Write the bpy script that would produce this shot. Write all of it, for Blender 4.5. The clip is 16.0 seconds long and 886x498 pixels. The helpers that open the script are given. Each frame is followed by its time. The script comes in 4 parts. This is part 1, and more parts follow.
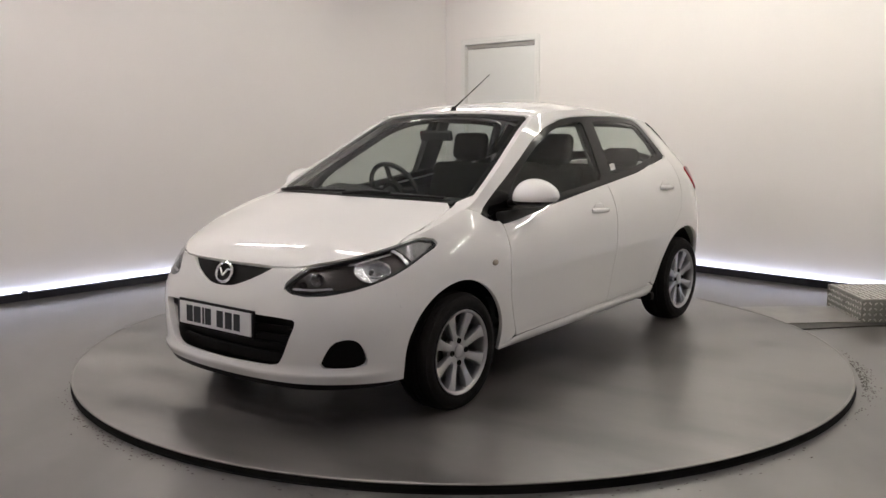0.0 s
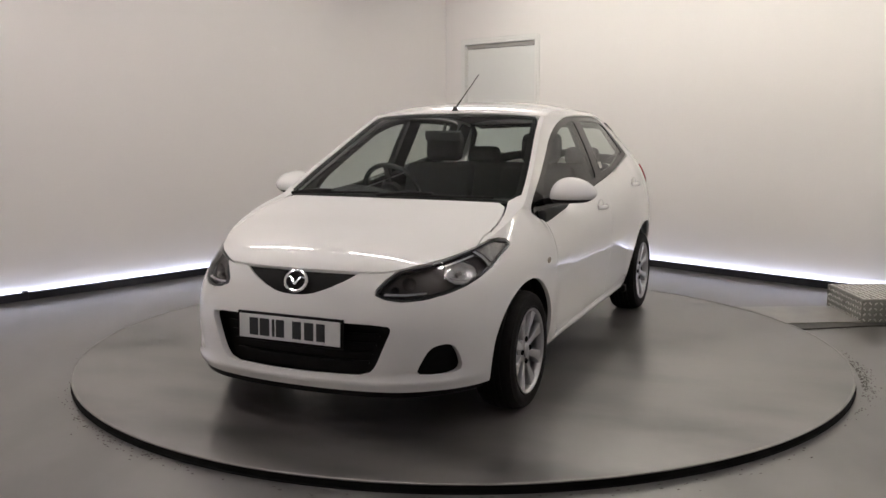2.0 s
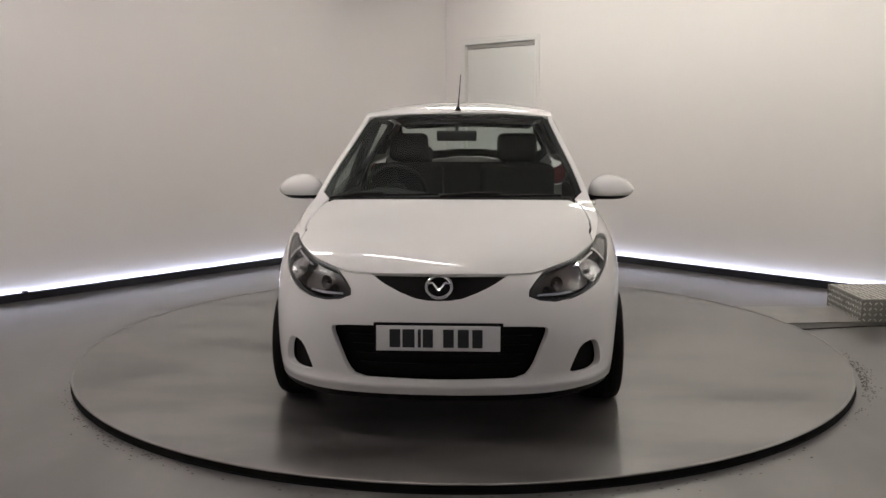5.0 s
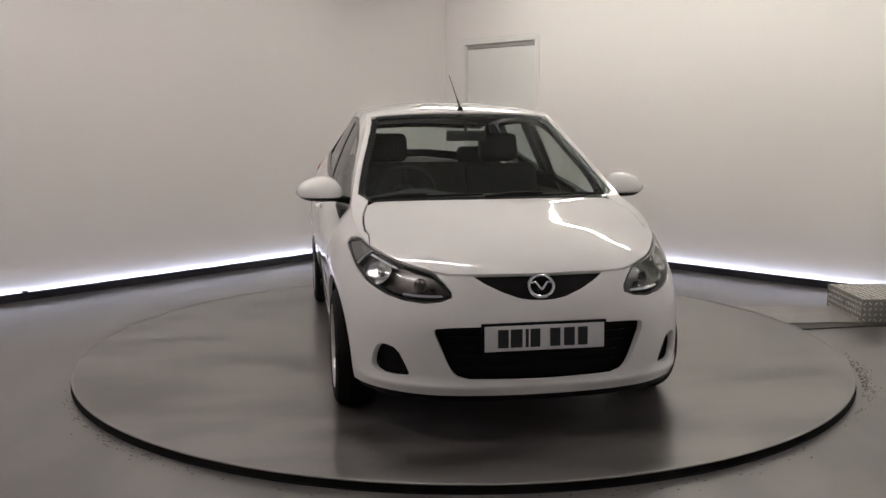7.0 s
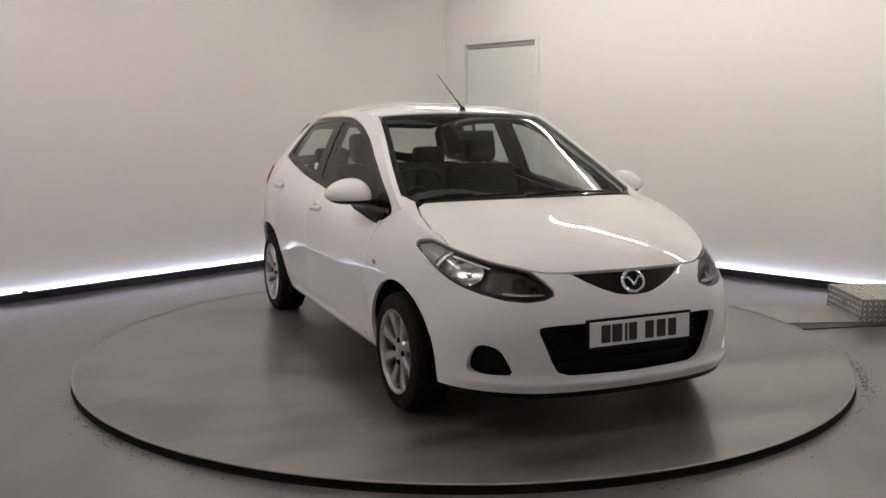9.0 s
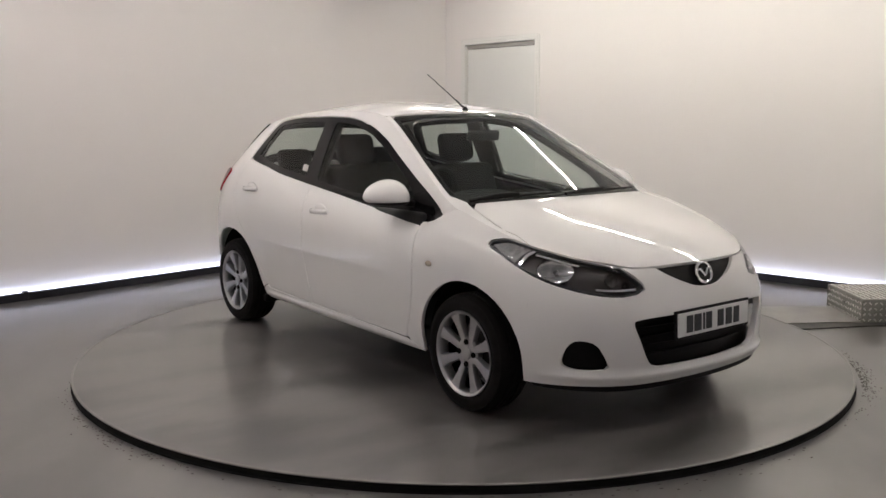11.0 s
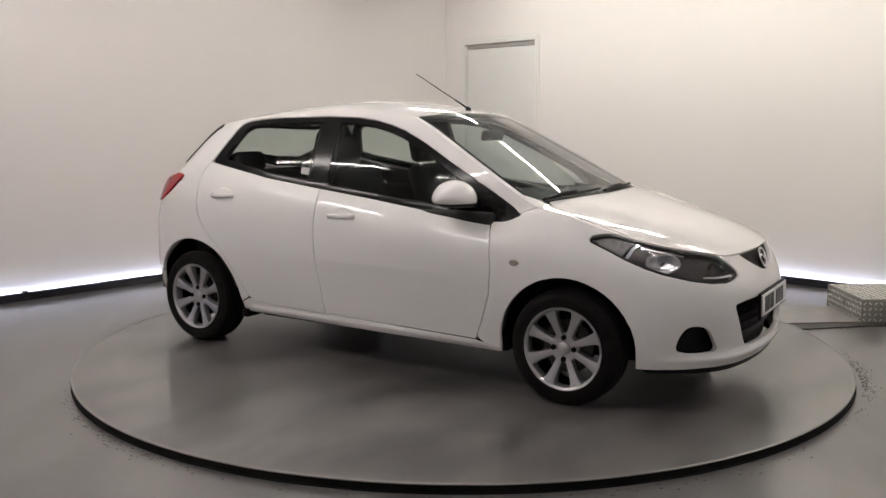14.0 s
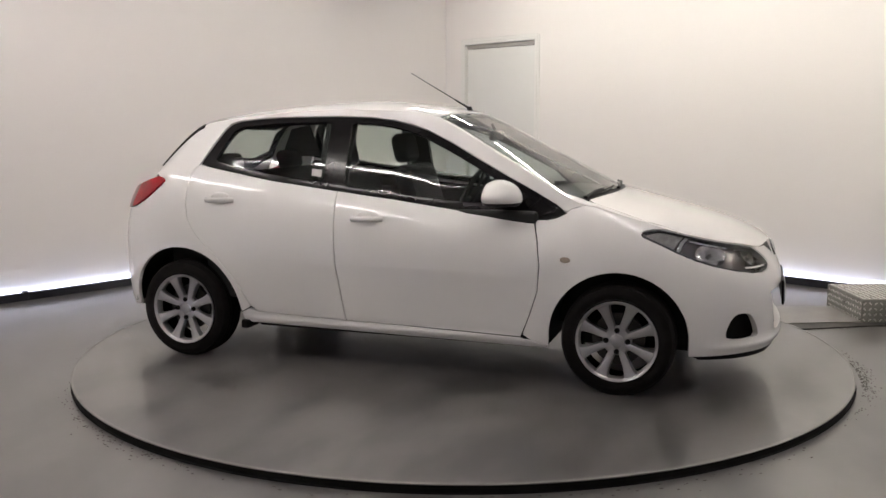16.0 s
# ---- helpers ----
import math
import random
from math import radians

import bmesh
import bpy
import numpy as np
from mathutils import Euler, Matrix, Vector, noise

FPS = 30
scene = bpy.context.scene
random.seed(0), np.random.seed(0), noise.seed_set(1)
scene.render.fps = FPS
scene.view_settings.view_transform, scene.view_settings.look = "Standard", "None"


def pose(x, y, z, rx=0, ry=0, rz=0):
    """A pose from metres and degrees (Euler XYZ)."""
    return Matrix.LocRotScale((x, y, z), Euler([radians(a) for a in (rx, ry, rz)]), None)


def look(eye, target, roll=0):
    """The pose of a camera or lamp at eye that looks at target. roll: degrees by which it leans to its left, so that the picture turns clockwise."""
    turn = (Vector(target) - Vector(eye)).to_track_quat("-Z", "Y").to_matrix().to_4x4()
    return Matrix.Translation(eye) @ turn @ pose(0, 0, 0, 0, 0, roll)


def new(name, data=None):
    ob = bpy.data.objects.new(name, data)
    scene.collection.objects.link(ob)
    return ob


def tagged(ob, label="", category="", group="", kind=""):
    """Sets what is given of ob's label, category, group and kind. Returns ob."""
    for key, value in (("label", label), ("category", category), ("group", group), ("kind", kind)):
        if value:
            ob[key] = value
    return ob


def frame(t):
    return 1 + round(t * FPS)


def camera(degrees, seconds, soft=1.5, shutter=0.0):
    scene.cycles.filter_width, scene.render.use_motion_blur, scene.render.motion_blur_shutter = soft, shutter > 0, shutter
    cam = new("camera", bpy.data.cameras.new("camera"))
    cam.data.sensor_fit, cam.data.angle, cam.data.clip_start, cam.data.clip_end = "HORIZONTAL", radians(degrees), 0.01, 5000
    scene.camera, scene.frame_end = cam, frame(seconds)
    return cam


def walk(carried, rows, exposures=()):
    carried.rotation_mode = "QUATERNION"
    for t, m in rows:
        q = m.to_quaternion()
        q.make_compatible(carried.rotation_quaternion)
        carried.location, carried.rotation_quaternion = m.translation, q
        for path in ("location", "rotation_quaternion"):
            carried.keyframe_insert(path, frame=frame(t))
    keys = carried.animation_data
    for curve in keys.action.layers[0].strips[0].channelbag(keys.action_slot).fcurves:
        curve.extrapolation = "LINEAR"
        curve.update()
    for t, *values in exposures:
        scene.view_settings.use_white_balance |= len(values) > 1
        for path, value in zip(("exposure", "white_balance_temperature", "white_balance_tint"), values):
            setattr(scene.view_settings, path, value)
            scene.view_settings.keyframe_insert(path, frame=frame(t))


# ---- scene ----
# ---- camera ----
EYE = Vector((0.0, -5.462, 1.358))
YAW, TILT = radians(-1.229), radians(8.207)
AIM = EYE + 5 * Vector((math.sin(YAW) * math.cos(TILT), math.cos(YAW) * math.cos(TILT), -math.sin(TILT)))
cam = camera(52.36, 16.0, soft=1.5)
CAMERA_POSE = look(EYE, AIM, -0.177)
walk(cam, [(0.0, CAMERA_POSE), (16.0, CAMERA_POSE)], exposures=[(0.0, 0.28), (1.5, 0.19), (3.0, 0.08), (5.0, 0.00), (7.0, -0.02), (9.0, 0.08), (11.0, 0.19), (12.5, 0.26), (14.0, 0.30), (16.0, 0.36)])

# ---- light: fluorescent battens on the ceiling and a hidden strip behind the skirting ----
TUBE_POWER = 47.0
STRIP_POWER = 10.0
world = bpy.data.worlds.new("room_world")
world.use_nodes = True
world.node_tree.nodes["Background"].inputs[0].default_value = (0.02, 0.02, 0.02, 1)
scene.world = world


# ---- materials ----
def material(name, color, rough=0.5, metal=0.0, coat=0.0, var=0.0, scale=5.0, bump=0.0, bump_scale=60.0, spec=0.5, emit=None, power=0.0,
             rough_var=0.0, fine=0.0, soft=False, coat_rough=0.03, stain=0.0):
    m = bpy.data.materials.new(name)
    m.use_nodes = True
    nt = m.node_tree
    b = nt.nodes["Principled BSDF"]
    b.inputs["Base Color"].default_value = (*color, 1)
    b.inputs["Roughness"].default_value = rough
    b.inputs["Metallic"].default_value = metal
    b.inputs["Coat Weight"].default_value = coat
    b.inputs["Coat Roughness"].default_value = coat_rough
    b.inputs["Specular IOR Level"].default_value = spec
    if emit:
        b.inputs["Emission Color"].default_value = (*emit, 1)
        b.inputs["Emission Strength"].default_value = power
    tc = nt.nodes.new("ShaderNodeTexCoord")
    out = tc.outputs["Object"]
    if var or rough_var or fine:
        n1 = nt.nodes.new("ShaderNodeTexNoise")
        n1.inputs["Scale"].default_value = scale
        n1.inputs["Detail"].default_value = 6
        nt.links.new(out, n1.inputs["Vector"])
        n2 = nt.nodes.new("ShaderNodeTexNoise")
        n2.inputs["Scale"].default_value = scale * 14
        n2.inputs["Detail"].default_value = 4
        nt.links.new(out, n2.inputs["Vector"])
        mix = nt.nodes.new("ShaderNodeMath")
        mix.operation = "MULTIPLY_ADD"
        nt.links.new(n2.outputs["Fac"], mix.inputs[0])
        mix.inputs[1].default_value = fine
        nt.links.new(n1.outputs["Fac"], mix.inputs[2])
        ramp = nt.nodes.new("ShaderNodeValToRGB")
        ramp.color_ramp.elements[0].position = 0.2 if soft else 0.3
        if soft:
            n1.inputs["Detail"].default_value = 3
            n1.inputs["Roughness"].default_value = 0.35
        ramp.color_ramp.elements[1].position = (0.9 if soft else 0.72) + fine
        lo, hi = 1 - var, 1 + var
        ramp.color_ramp.elements[0].color = (color[0] * lo, color[1] * lo, color[2] * lo, 1)
        ramp.color_ramp.elements[1].color = (color[0] * hi, color[1] * hi, color[2] * hi, 1)
        nt.links.new(mix.outputs[0], ramp.inputs[0])
        nt.links.new(ramp.outputs[0], b.inputs["Base Color"])
        if stain:
            # drawn-out dark scuffs with soft edges
            mp = nt.nodes.new("ShaderNodeMapping")
            mp.inputs["Scale"].default_value = (1.0, 0.42, 1.0)
            mp.inputs["Rotation"].default_value = (0, 0, 0.6)
            nt.links.new(out, mp.inputs["Vector"])
            n3 = nt.nodes.new("ShaderNodeTexNoise")
            n3.inputs["Scale"].default_value = 2.8
            n3.inputs["Detail"].default_value = 3
            n3.inputs["Roughness"].default_value = 0.45
            n3.inputs["Distortion"].default_value = 0.0
            nt.links.new(mp.outputs[0], n3.inputs["Vector"])
            r3 = nt.nodes.new("ShaderNodeValToRGB")
            r3.color_ramp.interpolation = "EASE"
            r3.color_ramp.elements[0].position = 0.38
            r3.color_ramp.elements[0].color = (1, 1, 1, 1)
            r3.color_ramp.elements[1].position = 0.68
            r3.color_ramp.elements[1].color = (1 - stain, 1 - stain, 1 - stain, 1)
            nt.links.new(n3.outputs["Fac"], r3.inputs[0])
            mul = nt.nodes.new("ShaderNodeMix")
            mul.data_type = "RGBA"
            mul.blend_type = "MULTIPLY"
            mul.inputs[0].default_value = 1.0
            nt.links.new(ramp.outputs[0], mul.inputs[6])
            nt.links.new(r3.outputs[0], mul.inputs[7])
            nt.links.new(mul.outputs[2], b.inputs["Base Color"])
            # the scuffs are duller than the paint round them
            dull = nt.nodes.new("ShaderNodeMath")
            dull.operation = "MULTIPLY"
            dull.inputs[1].default_value = coat
            nt.links.new(r3.outputs[0], dull.inputs[0])
            nt.links.new(dull.outputs[0], b.inputs["Coat Weight"])
        if rough_var:
            mr = nt.nodes.new("ShaderNodeMapRange")
            mr.clamp = False
            mr.inputs["From Min"].default_value = 0.2
            mr.inputs["From Max"].default_value = 0.8
            mr.inputs["To Min"].default_value = rough - rough_var
            mr.inputs["To Max"].default_value = rough + rough_var
            nt.links.new(n1.outputs["Fac"], mr.inputs["Value"])
            nt.links.new(mr.outputs[0], b.inputs["Roughness"])
    if bump:
        nb = nt.nodes.new("ShaderNodeTexNoise")
        nb.inputs["Scale"].default_value = bump_scale
        nb.inputs["Detail"].default_value = 3
        nt.links.new(out, nb.inputs["Vector"])
        bp = nt.nodes.new("ShaderNodeBump")
        bp.inputs["Strength"].default_value = bump
        bp.inputs["Distance"].default_value = 0.01
        nt.links.new(nb.outputs["Fac"], bp.inputs["Height"])
        nt.links.new(bp.outputs[0], b.inputs["Normal"])
    return m


def glass_material(name, color=(0.9, 0.95, 0.93), through_amount=0.9, gloss=0.0):
    m = bpy.data.materials.new(name)
    m.use_nodes = True
    nt = m.node_tree
    nt.nodes.remove(nt.nodes["Principled BSDF"])
    tr = nt.nodes.new("ShaderNodeBsdfTransparent")
    tr.inputs[0].default_value = (*[c * through_amount for c in color], 1)
    gl = nt.nodes.new("ShaderNodeBsdfGlossy")
    gl.inputs["Roughness"].default_value = 0.02
    lw = nt.nodes.new("ShaderNodeLayerWeight")
    pw = nt.nodes.new("ShaderNodeMath")
    pw.operation = "POWER"
    pw.inputs[1].default_value = 5.0
    nt.links.new(lw.outputs["Facing"], pw.inputs[0])
    fr = nt.nodes.new("ShaderNodeMath")
    fr.operation = "MULTIPLY_ADD"
    fr.inputs[1].default_value = 0.95
    fr.inputs[2].default_value = 0.028
    nt.links.new(pw.outputs[0], fr.inputs[0])
    mx = nt.nodes.new("ShaderNodeMixShader")
    nt.links.new(fr.outputs[0], mx.inputs[0])
    nt.links.new(tr.outputs[0], mx.inputs[1])
    nt.links.new(gl.outputs[0], mx.inputs[2])
    nt.links.new(mx.outputs[0], nt.nodes["Material Output"].inputs[0])
    return m


WALL = material("white_wall_paint", (0.77, 0.73, 0.705), 0.6, var=0.02, scale=0.6, bump=0.02, bump_scale=60, fine=0.05, soft=True)
CEILING = material("ceiling_paint", (0.7, 0.69, 0.67), 0.8, var=0.02, scale=1.5)
FLOOR = material("grey_floor_paint", (0.118, 0.109, 0.106), 0.3, var=0.16, scale=0.9, bump=0.004, bump_scale=45, rough_var=0.0, fine=0.25, soft=True, spec=0.8, coat=0.5, coat_rough=0.18, stain=0.3)
TABLE = material("turntable_grey_paint", (0.128, 0.118, 0.113), 0.32, var=0.18, scale=1.0, rough_var=0.0, fine=0.3, soft=True, spec=0.9, coat=0.8, coat_rough=0.19, stain=0.65)
TABLE_EDGE = material("bare_steel_edge", (0.2, 0.19, 0.18), 0.45, metal=0.3, var=0.2, scale=6)
DARK_GAP = material("black_skirt_and_gap_shade", (0.006, 0.0055, 0.005), 0.85, var=0.3, scale=8, spec=0.15)
SKIRTING = material("black_skirting_gloss", (0.012, 0.012, 0.016), 0.35, var=0.3, scale=3)
DIRT = material("floor_grime", (0.075, 0.067, 0.06), 0.8, var=0.4, scale=20)
STRIP = material("cold_white_light_strip", (0.8, 0.85, 0.95), 0.5, emit=(0.66, 0.73, 1.0), power=STRIP_POWER)
TUBE = material("fluorescent_tube_glow", (0.9, 0.9, 0.88), 0.5, emit=(1.0, 0.935, 0.905), power=TUBE_POWER)
# row tints and strengths set to brighten the north wall and the near deck
TUBE_NORTH = material("north_row_tube_glow", (0.9, 0.9, 0.86), 0.5, emit=(1.0, 0.968, 0.875), power=TUBE_POWER * 1.12)
TUBE_NEAR = material("near_row_tube_glow", (0.9, 0.9, 0.88), 0.5, emit=(1.0, 0.935, 0.9), power=TUBE_POWER * 1.25)
DOOR_PAINT = material("door_white_paint", (0.7, 0.69, 0.665), 0.5, var=0.02, scale=2, bump=0.05)
FRAME_PAINT = material("door_frame_paint", (0.75, 0.73, 0.7), 0.5, var=0.02, scale=2)
SEAL_GREY = material("grey_door_closer_bar", (0.36, 0.335, 0.315), 0.45, var=0.08, scale=12)
CHECKER_BASE = material("dull_aluminium_plate", (0.26, 0.25, 0.225), 0.5, metal=0.5, var=0.2, scale=9, fine=0.4)
CHECKER = material("aluminium_tread_plate", (0.62, 0.6, 0.55), 0.32, metal=0.85, var=0.15, scale=9, fine=0.4, rough_var=0.1)
PLATE_STEEL = material("worn_flat_steel_sheet", (0.24, 0.225, 0.21), 0.4, metal=0.3, var=0.2, scale=5, fine=0.3)
PAINT = material("white_car_paint", (0.76, 0.74, 0.72), 0.5, coat=1.0, var=0.008, scale=3, spec=0.1)
GLASS = glass_material("clear_car_glass", (0.91, 0.97, 0.935), 0.80)
LENS = glass_material("headlamp_lens", (0.97, 0.98, 0.99), 0.95)
TRIM = material("black_plastic_trim", (0.0056, 0.0044, 0.0044), 0.5, var=0.2, scale=30, spec=0.14)
GLOSS_BLACK = material("gloss_black_pillar_trim", (0.006, 0.0052, 0.0056), 0.15, var=0.1, scale=10, spec=0.2)
RUBBER = material("tyre_rubber", (0.0062, 0.005, 0.0048), 0.7, var=0.25, scale=25, bump=0.2, bump_scale=90, spec=0.12)
ALLOY = material("silver_alloy", (0.43, 0.425, 0.43), 0.3, metal=0.85, var=0.06, scale=12)
DARK_METAL = material("dark_brake_metal", (0.06, 0.055, 0.05), 0.5, metal=0.7, var=0.3, scale=15)
CHROME = material("chrome", (0.75, 0.75, 0.76), 0.08, metal=1.0)
LAMP_EDGE = material("headlamp_black_edge", (0.02, 0.02, 0.021), 0.3, var=0.2, scale=20)
REFLECTOR = material("silvered_lamp_reflector", (0.5, 0.49, 0.49), 0.13, metal=1.0, var=0.3, scale=28, bump=0.35, bump_scale=30)
INDICATOR = material("ribbed_indicator_reflector", (0.19, 0.182, 0.178), 0.35, metal=0.8, var=0.35, scale=45, bump=0.4, bump_scale=140)
LAMP_BLACK = material("headlamp_dark_housing", (0.10, 0.088, 0.084), 0.24, metal=0.6, var=0.2, scale=20)
RED_LENS = material("red_tail_lens", (0.28, 0.002, 0.008), 0.22, spec=0.25, coat=0.3, var=0.15, scale=25)
AMBER = material("smoked_amber_lens", (0.3, 0.25, 0.2), 0.2, coat=0.6, var=0.1, scale=30)
CABIN = material("charcoal_cabin_plastic", (0.007, 0.007, 0.0068), 0.7, var=0.2, scale=20)
CLOTH = material("black_seat_cloth", (0.006, 0.0058, 0.0058), 0.9, var=0.25, scale=40, bump=0.06, bump_scale=120)
LINING = material("grey_roof_lining", (0.045, 0.043, 0.04), 0.9, var=0.05, scale=15)
PLATE_WHITE = material("reflective_plate_white", (0.66, 0.65, 0.64), 0.35, var=0.03, scale=30)
PLATE_INK = material("plate_black_ink", (0.012, 0.012, 0.013), 0.4, var=0.1, scale=40)
STICKER = material("pale_paper_sticker", (0.5, 0.49, 0.47), 0.6, var=0.05, scale=60)


# ---- mesh helpers ----
def part(name, bm, mat, parent=None, label="", smooth=False):
    me = bpy.data.meshes.new(name)
    bm.to_mesh(me)
    bm.free()
    me.materials.append(mat)
    if smooth:
        me.shade_smooth()
        me.set_sharp_from_angle(angle=radians(38))
    ob = new(name, me)
    ob.parent = parent
    if label:
        ob["label"] = label
    return ob


def add_box(bm, size, centre, bevel=0.0, rot=None):
    r = bmesh.ops.create_cube(bm, size=1.0)
    vs = r["verts"]
    for v in vs:
        v.co = Vector((v.co.x * size[0], v.co.y * size[1], v.co.z * size[2]))
    if bevel:
        es = list({e for v in vs for e in v.link_edges})
        q = bmesh.ops.bevel(bm, geom=es, offset=bevel, segments=3, profile=0.5, affect="EDGES")
        vs = list({v for f in q["faces"] for v in f.verts} | {v for v in vs if v.is_valid})
    m = Matrix.Translation(centre) @ (rot.to_4x4() if rot else Matrix())
    for v in vs:
        v.co = m @ v.co
    return vs


def box(size, centre, bevel=0.0, rot=None):
    bm = bmesh.new()
    add_box(bm, size, centre, bevel, rot)
    return bm


def lathe(profile, segs=48, axis="z", closed=False):
    """Turns (radius, height) pairs round an axis."""
    bm = bmesh.new()
    rings = []
    for r, h in profile:
        ring = []
        for i in range(segs):
            a = 2 * math.pi * i / segs
            c, s = r * math.cos(a), r * math.sin(a)
            ring.append(bm.verts.new((c, s, h) if axis == "z" else (c, h, s)))
        rings.append(ring)
    pairs = list(zip(rings, rings[1:])) + ([(rings[-1], rings[0])] if closed else [])
    for p, q in pairs:
        for i in range(segs):
            j = (i + 1) % segs
            bm.faces.new((p[i], p[j], q[j], q[i]))
    bmesh.ops.remove_doubles(bm, verts=bm.verts, dist=1e-5)
    bmesh.ops.recalc_face_normals(bm, faces=bm.faces)
    return bm


def tube(points, radius, segs=8, radius_end=None):
    bm = bmesh.new()
    pts = [Vector(p) for p in points]
    rings = []
    for i, p in enumerate(pts):
        d = (pts[min(i + 1, len(pts) - 1)] - pts[max(i - 1, 0)]).normalized()
        u = d.cross(Vector((0, 0, 1)))
        if u.length < 0.05:
            u = d.cross(Vector((0, 1, 0)))
        u.normalize()
        w = d.cross(u)
        r = radius if radius_end is None else radius + (radius_end - radius) * i / (len(pts) - 1)
        rings.append([bm.verts.new(p + r * (math.cos(a) * u + math.sin(a) * w)) for a in [2 * math.pi * k / segs for k in range(segs)]])
    for p, q in zip(rings, rings[1:]):
        for k in range(segs):
            bm.faces.new((p[k], p[(k + 1) % segs], q[(k + 1) % segs], q[k]))
    bm.faces.new(rings[0][::-1])
    bm.faces.new(rings[-1])
    bmesh.ops.recalc_face_normals(bm, faces=bm.faces)
    return bm


def prism(poly, depth, place):
    """A flat outline in its own x, y, given depth along z and put at the pose place."""
    bm = bmesh.new()
    a = [bm.verts.new(place @ Vector((x, y, 0))) for x, y in poly]
    b = [bm.verts.new(place @ Vector((x, y, depth))) for x, y in poly]
    bm.faces.new(a[::-1])
    bm.faces.new(b)
    n = len(poly)
    for i in range(n):
        bm.faces.new((a[i], a[(i + 1) % n], b[(i + 1) % n], b[i]))
    bmesh.ops.recalc_face_normals(bm, faces=bm.faces)
    return bm


# ---- room ----
FLOOR_Z = -0.04
WALL_TOP = 2.78
CORNER = Vector((-0.185, 5.053))
ALONG_LEFT = Vector((-3.047, -3.35)).normalized()
ALONG_RIGHT = Vector((3.126, -2.958)).normalized()
LEFT_LEN, RIGHT_LEN = 9.35, 9.15


def wall_frame(origin, along, inward):
    """A pose whose x runs along the wall, y into the room, z up, at the floor."""
    a = Vector((*along, 0))
    n = Vector((*inward, 0))
    m = Matrix.Identity(4)
    m.col[0][:3], m.col[1][:3], m.col[2][:3] = a, n, (0, 0, 1)
    m.translation = (*origin, FLOOR_Z)
    return m


def perp_in(along):
    n = Vector((-along.y, along.x))
    return n if (Vector((0, 0)) - CORNER).dot(n) > 0 else -n


H = WALL_TOP - FLOOR_Z


def build_wall(name, place, length, openings=(), thick=0.16, lift=0.0):
    """openings: (start, end, height) along the wall, from the floor."""
    bm = bmesh.new()
    edges = sorted({0.0, length, *[o[0] for o in openings], *[o[1] for o in openings]})
    for a, b in zip(edges, edges[1:]):
        low = max([o[2] for o in openings if o[0] <= a and b <= o[1]], default=0.0)
        add_box(bm, (b - a, thick, H - low), ((a + b) / 2, -thick / 2, low + (H - low) / 2))
    bm.transform(place)
    return tagged(part(name, bm, WALL), "smooth off-white painted showroom wall", "wall", kind="structure")


PL = wall_frame(CORNER, ALONG_LEFT, perp_in(ALONG_LEFT))
PR = wall_frame(CORNER, ALONG_RIGHT, perp_in(ALONG_RIGHT))
FAR_L = CORNER + ALONG_LEFT * LEFT_LEN
FAR_R = CORNER + ALONG_RIGHT * RIGHT_LEN
PL2 = wall_frame(FAR_R, ALONG_LEFT, -ALONG_RIGHT)
PR2 = wall_frame(FAR_L, ALONG_RIGHT, -ALONG_LEFT)
DOOR_A, DOOR_B, DOOR_H = 0.272, 1.335, 2.245
build_wall("wall_west", PL, LEFT_LEN)
build_wall("wall_north", PR, RIGHT_LEN, [(DOOR_A, DOOR_B, DOOR_H)])
build_wall("wall_east", PL2, LEFT_LEN + 0.6)
build_wall("wall_south", PR2, RIGHT_LEN + 0.6)

# floor and ceiling sheets
mid = (CORNER + FAR_L + FAR_R + (FAR_L + FAR_R - CORNER)) / 4
TURN = math.degrees(math.atan2(ALONG_RIGHT.y, ALONG_RIGHT.x))
bm = box((RIGHT_LEN + 1.0, LEFT_LEN + 1.0, 0.1), (0, 0, -0.05))
bm.transform(pose(mid.x, mid.y, FLOOR_Z, 0, 0, TURN))
tagged(part("floor", bm, FLOOR), "worn grey painted concrete floor with a soft sheen", "floor", kind="structure")
bm = box((RIGHT_LEN + 1.0, LEFT_LEN + 1.0, 0.1), (0, 0, 0.05))
bm.transform(pose(mid.x, mid.y, WALL_TOP, 0, 0, TURN))
tagged(part("ceiling", bm, CEILING), "plain off-white painted ceiling", "ceiling", kind="structure")


# black skirting with a lit channel behind its lip
def build_skirting(name, place, a, b, joints):
    bm = bmesh.new()
    add_box(bm, (b - a, 0.028, 0.064), ((a + b) / 2, 0.062, 0.032), 0.004)
    add_box(bm, (b - a, 0.05, 0.034), ((a + b) / 2, 0.025, 0.017))
    bm.transform(place)
    sk = tagged(part(name, bm, SKIRTING), "black skirting board hiding a light channel", "skirting", kind="structure")
    for j in joints:
        bm = box((0.04, 0.03, 0.078), (j, 0.064, 0.039), 0.004)
        bm.transform(place)
        part("joint_clip", bm, SKIRTING, sk)
    bm = box((b - a - 0.02, 0.03, 0.02), ((a + b) / 2, 0.026, 0.044), 0.004)
    bm.transform(place)
    tagged(part("light_strip", bm, STRIP), "cold white light strip glowing up the wall", "light strip", group="light strips", kind="structure")


build_skirting("baseboard_west", PL, 0.02, LEFT_LEN, [4.88, 7.35])
build_skirting("baseboard_north", PR, DOOR_B + 0.1, RIGHT_LEN, [6.5])
build_skirting("baseboard_east", PL2, 0.0, LEFT_LEN, [3.0, 6.0])
build_skirting("baseboard_south", PR2, 0.0, RIGHT_LEN, [3.0, 6.0])

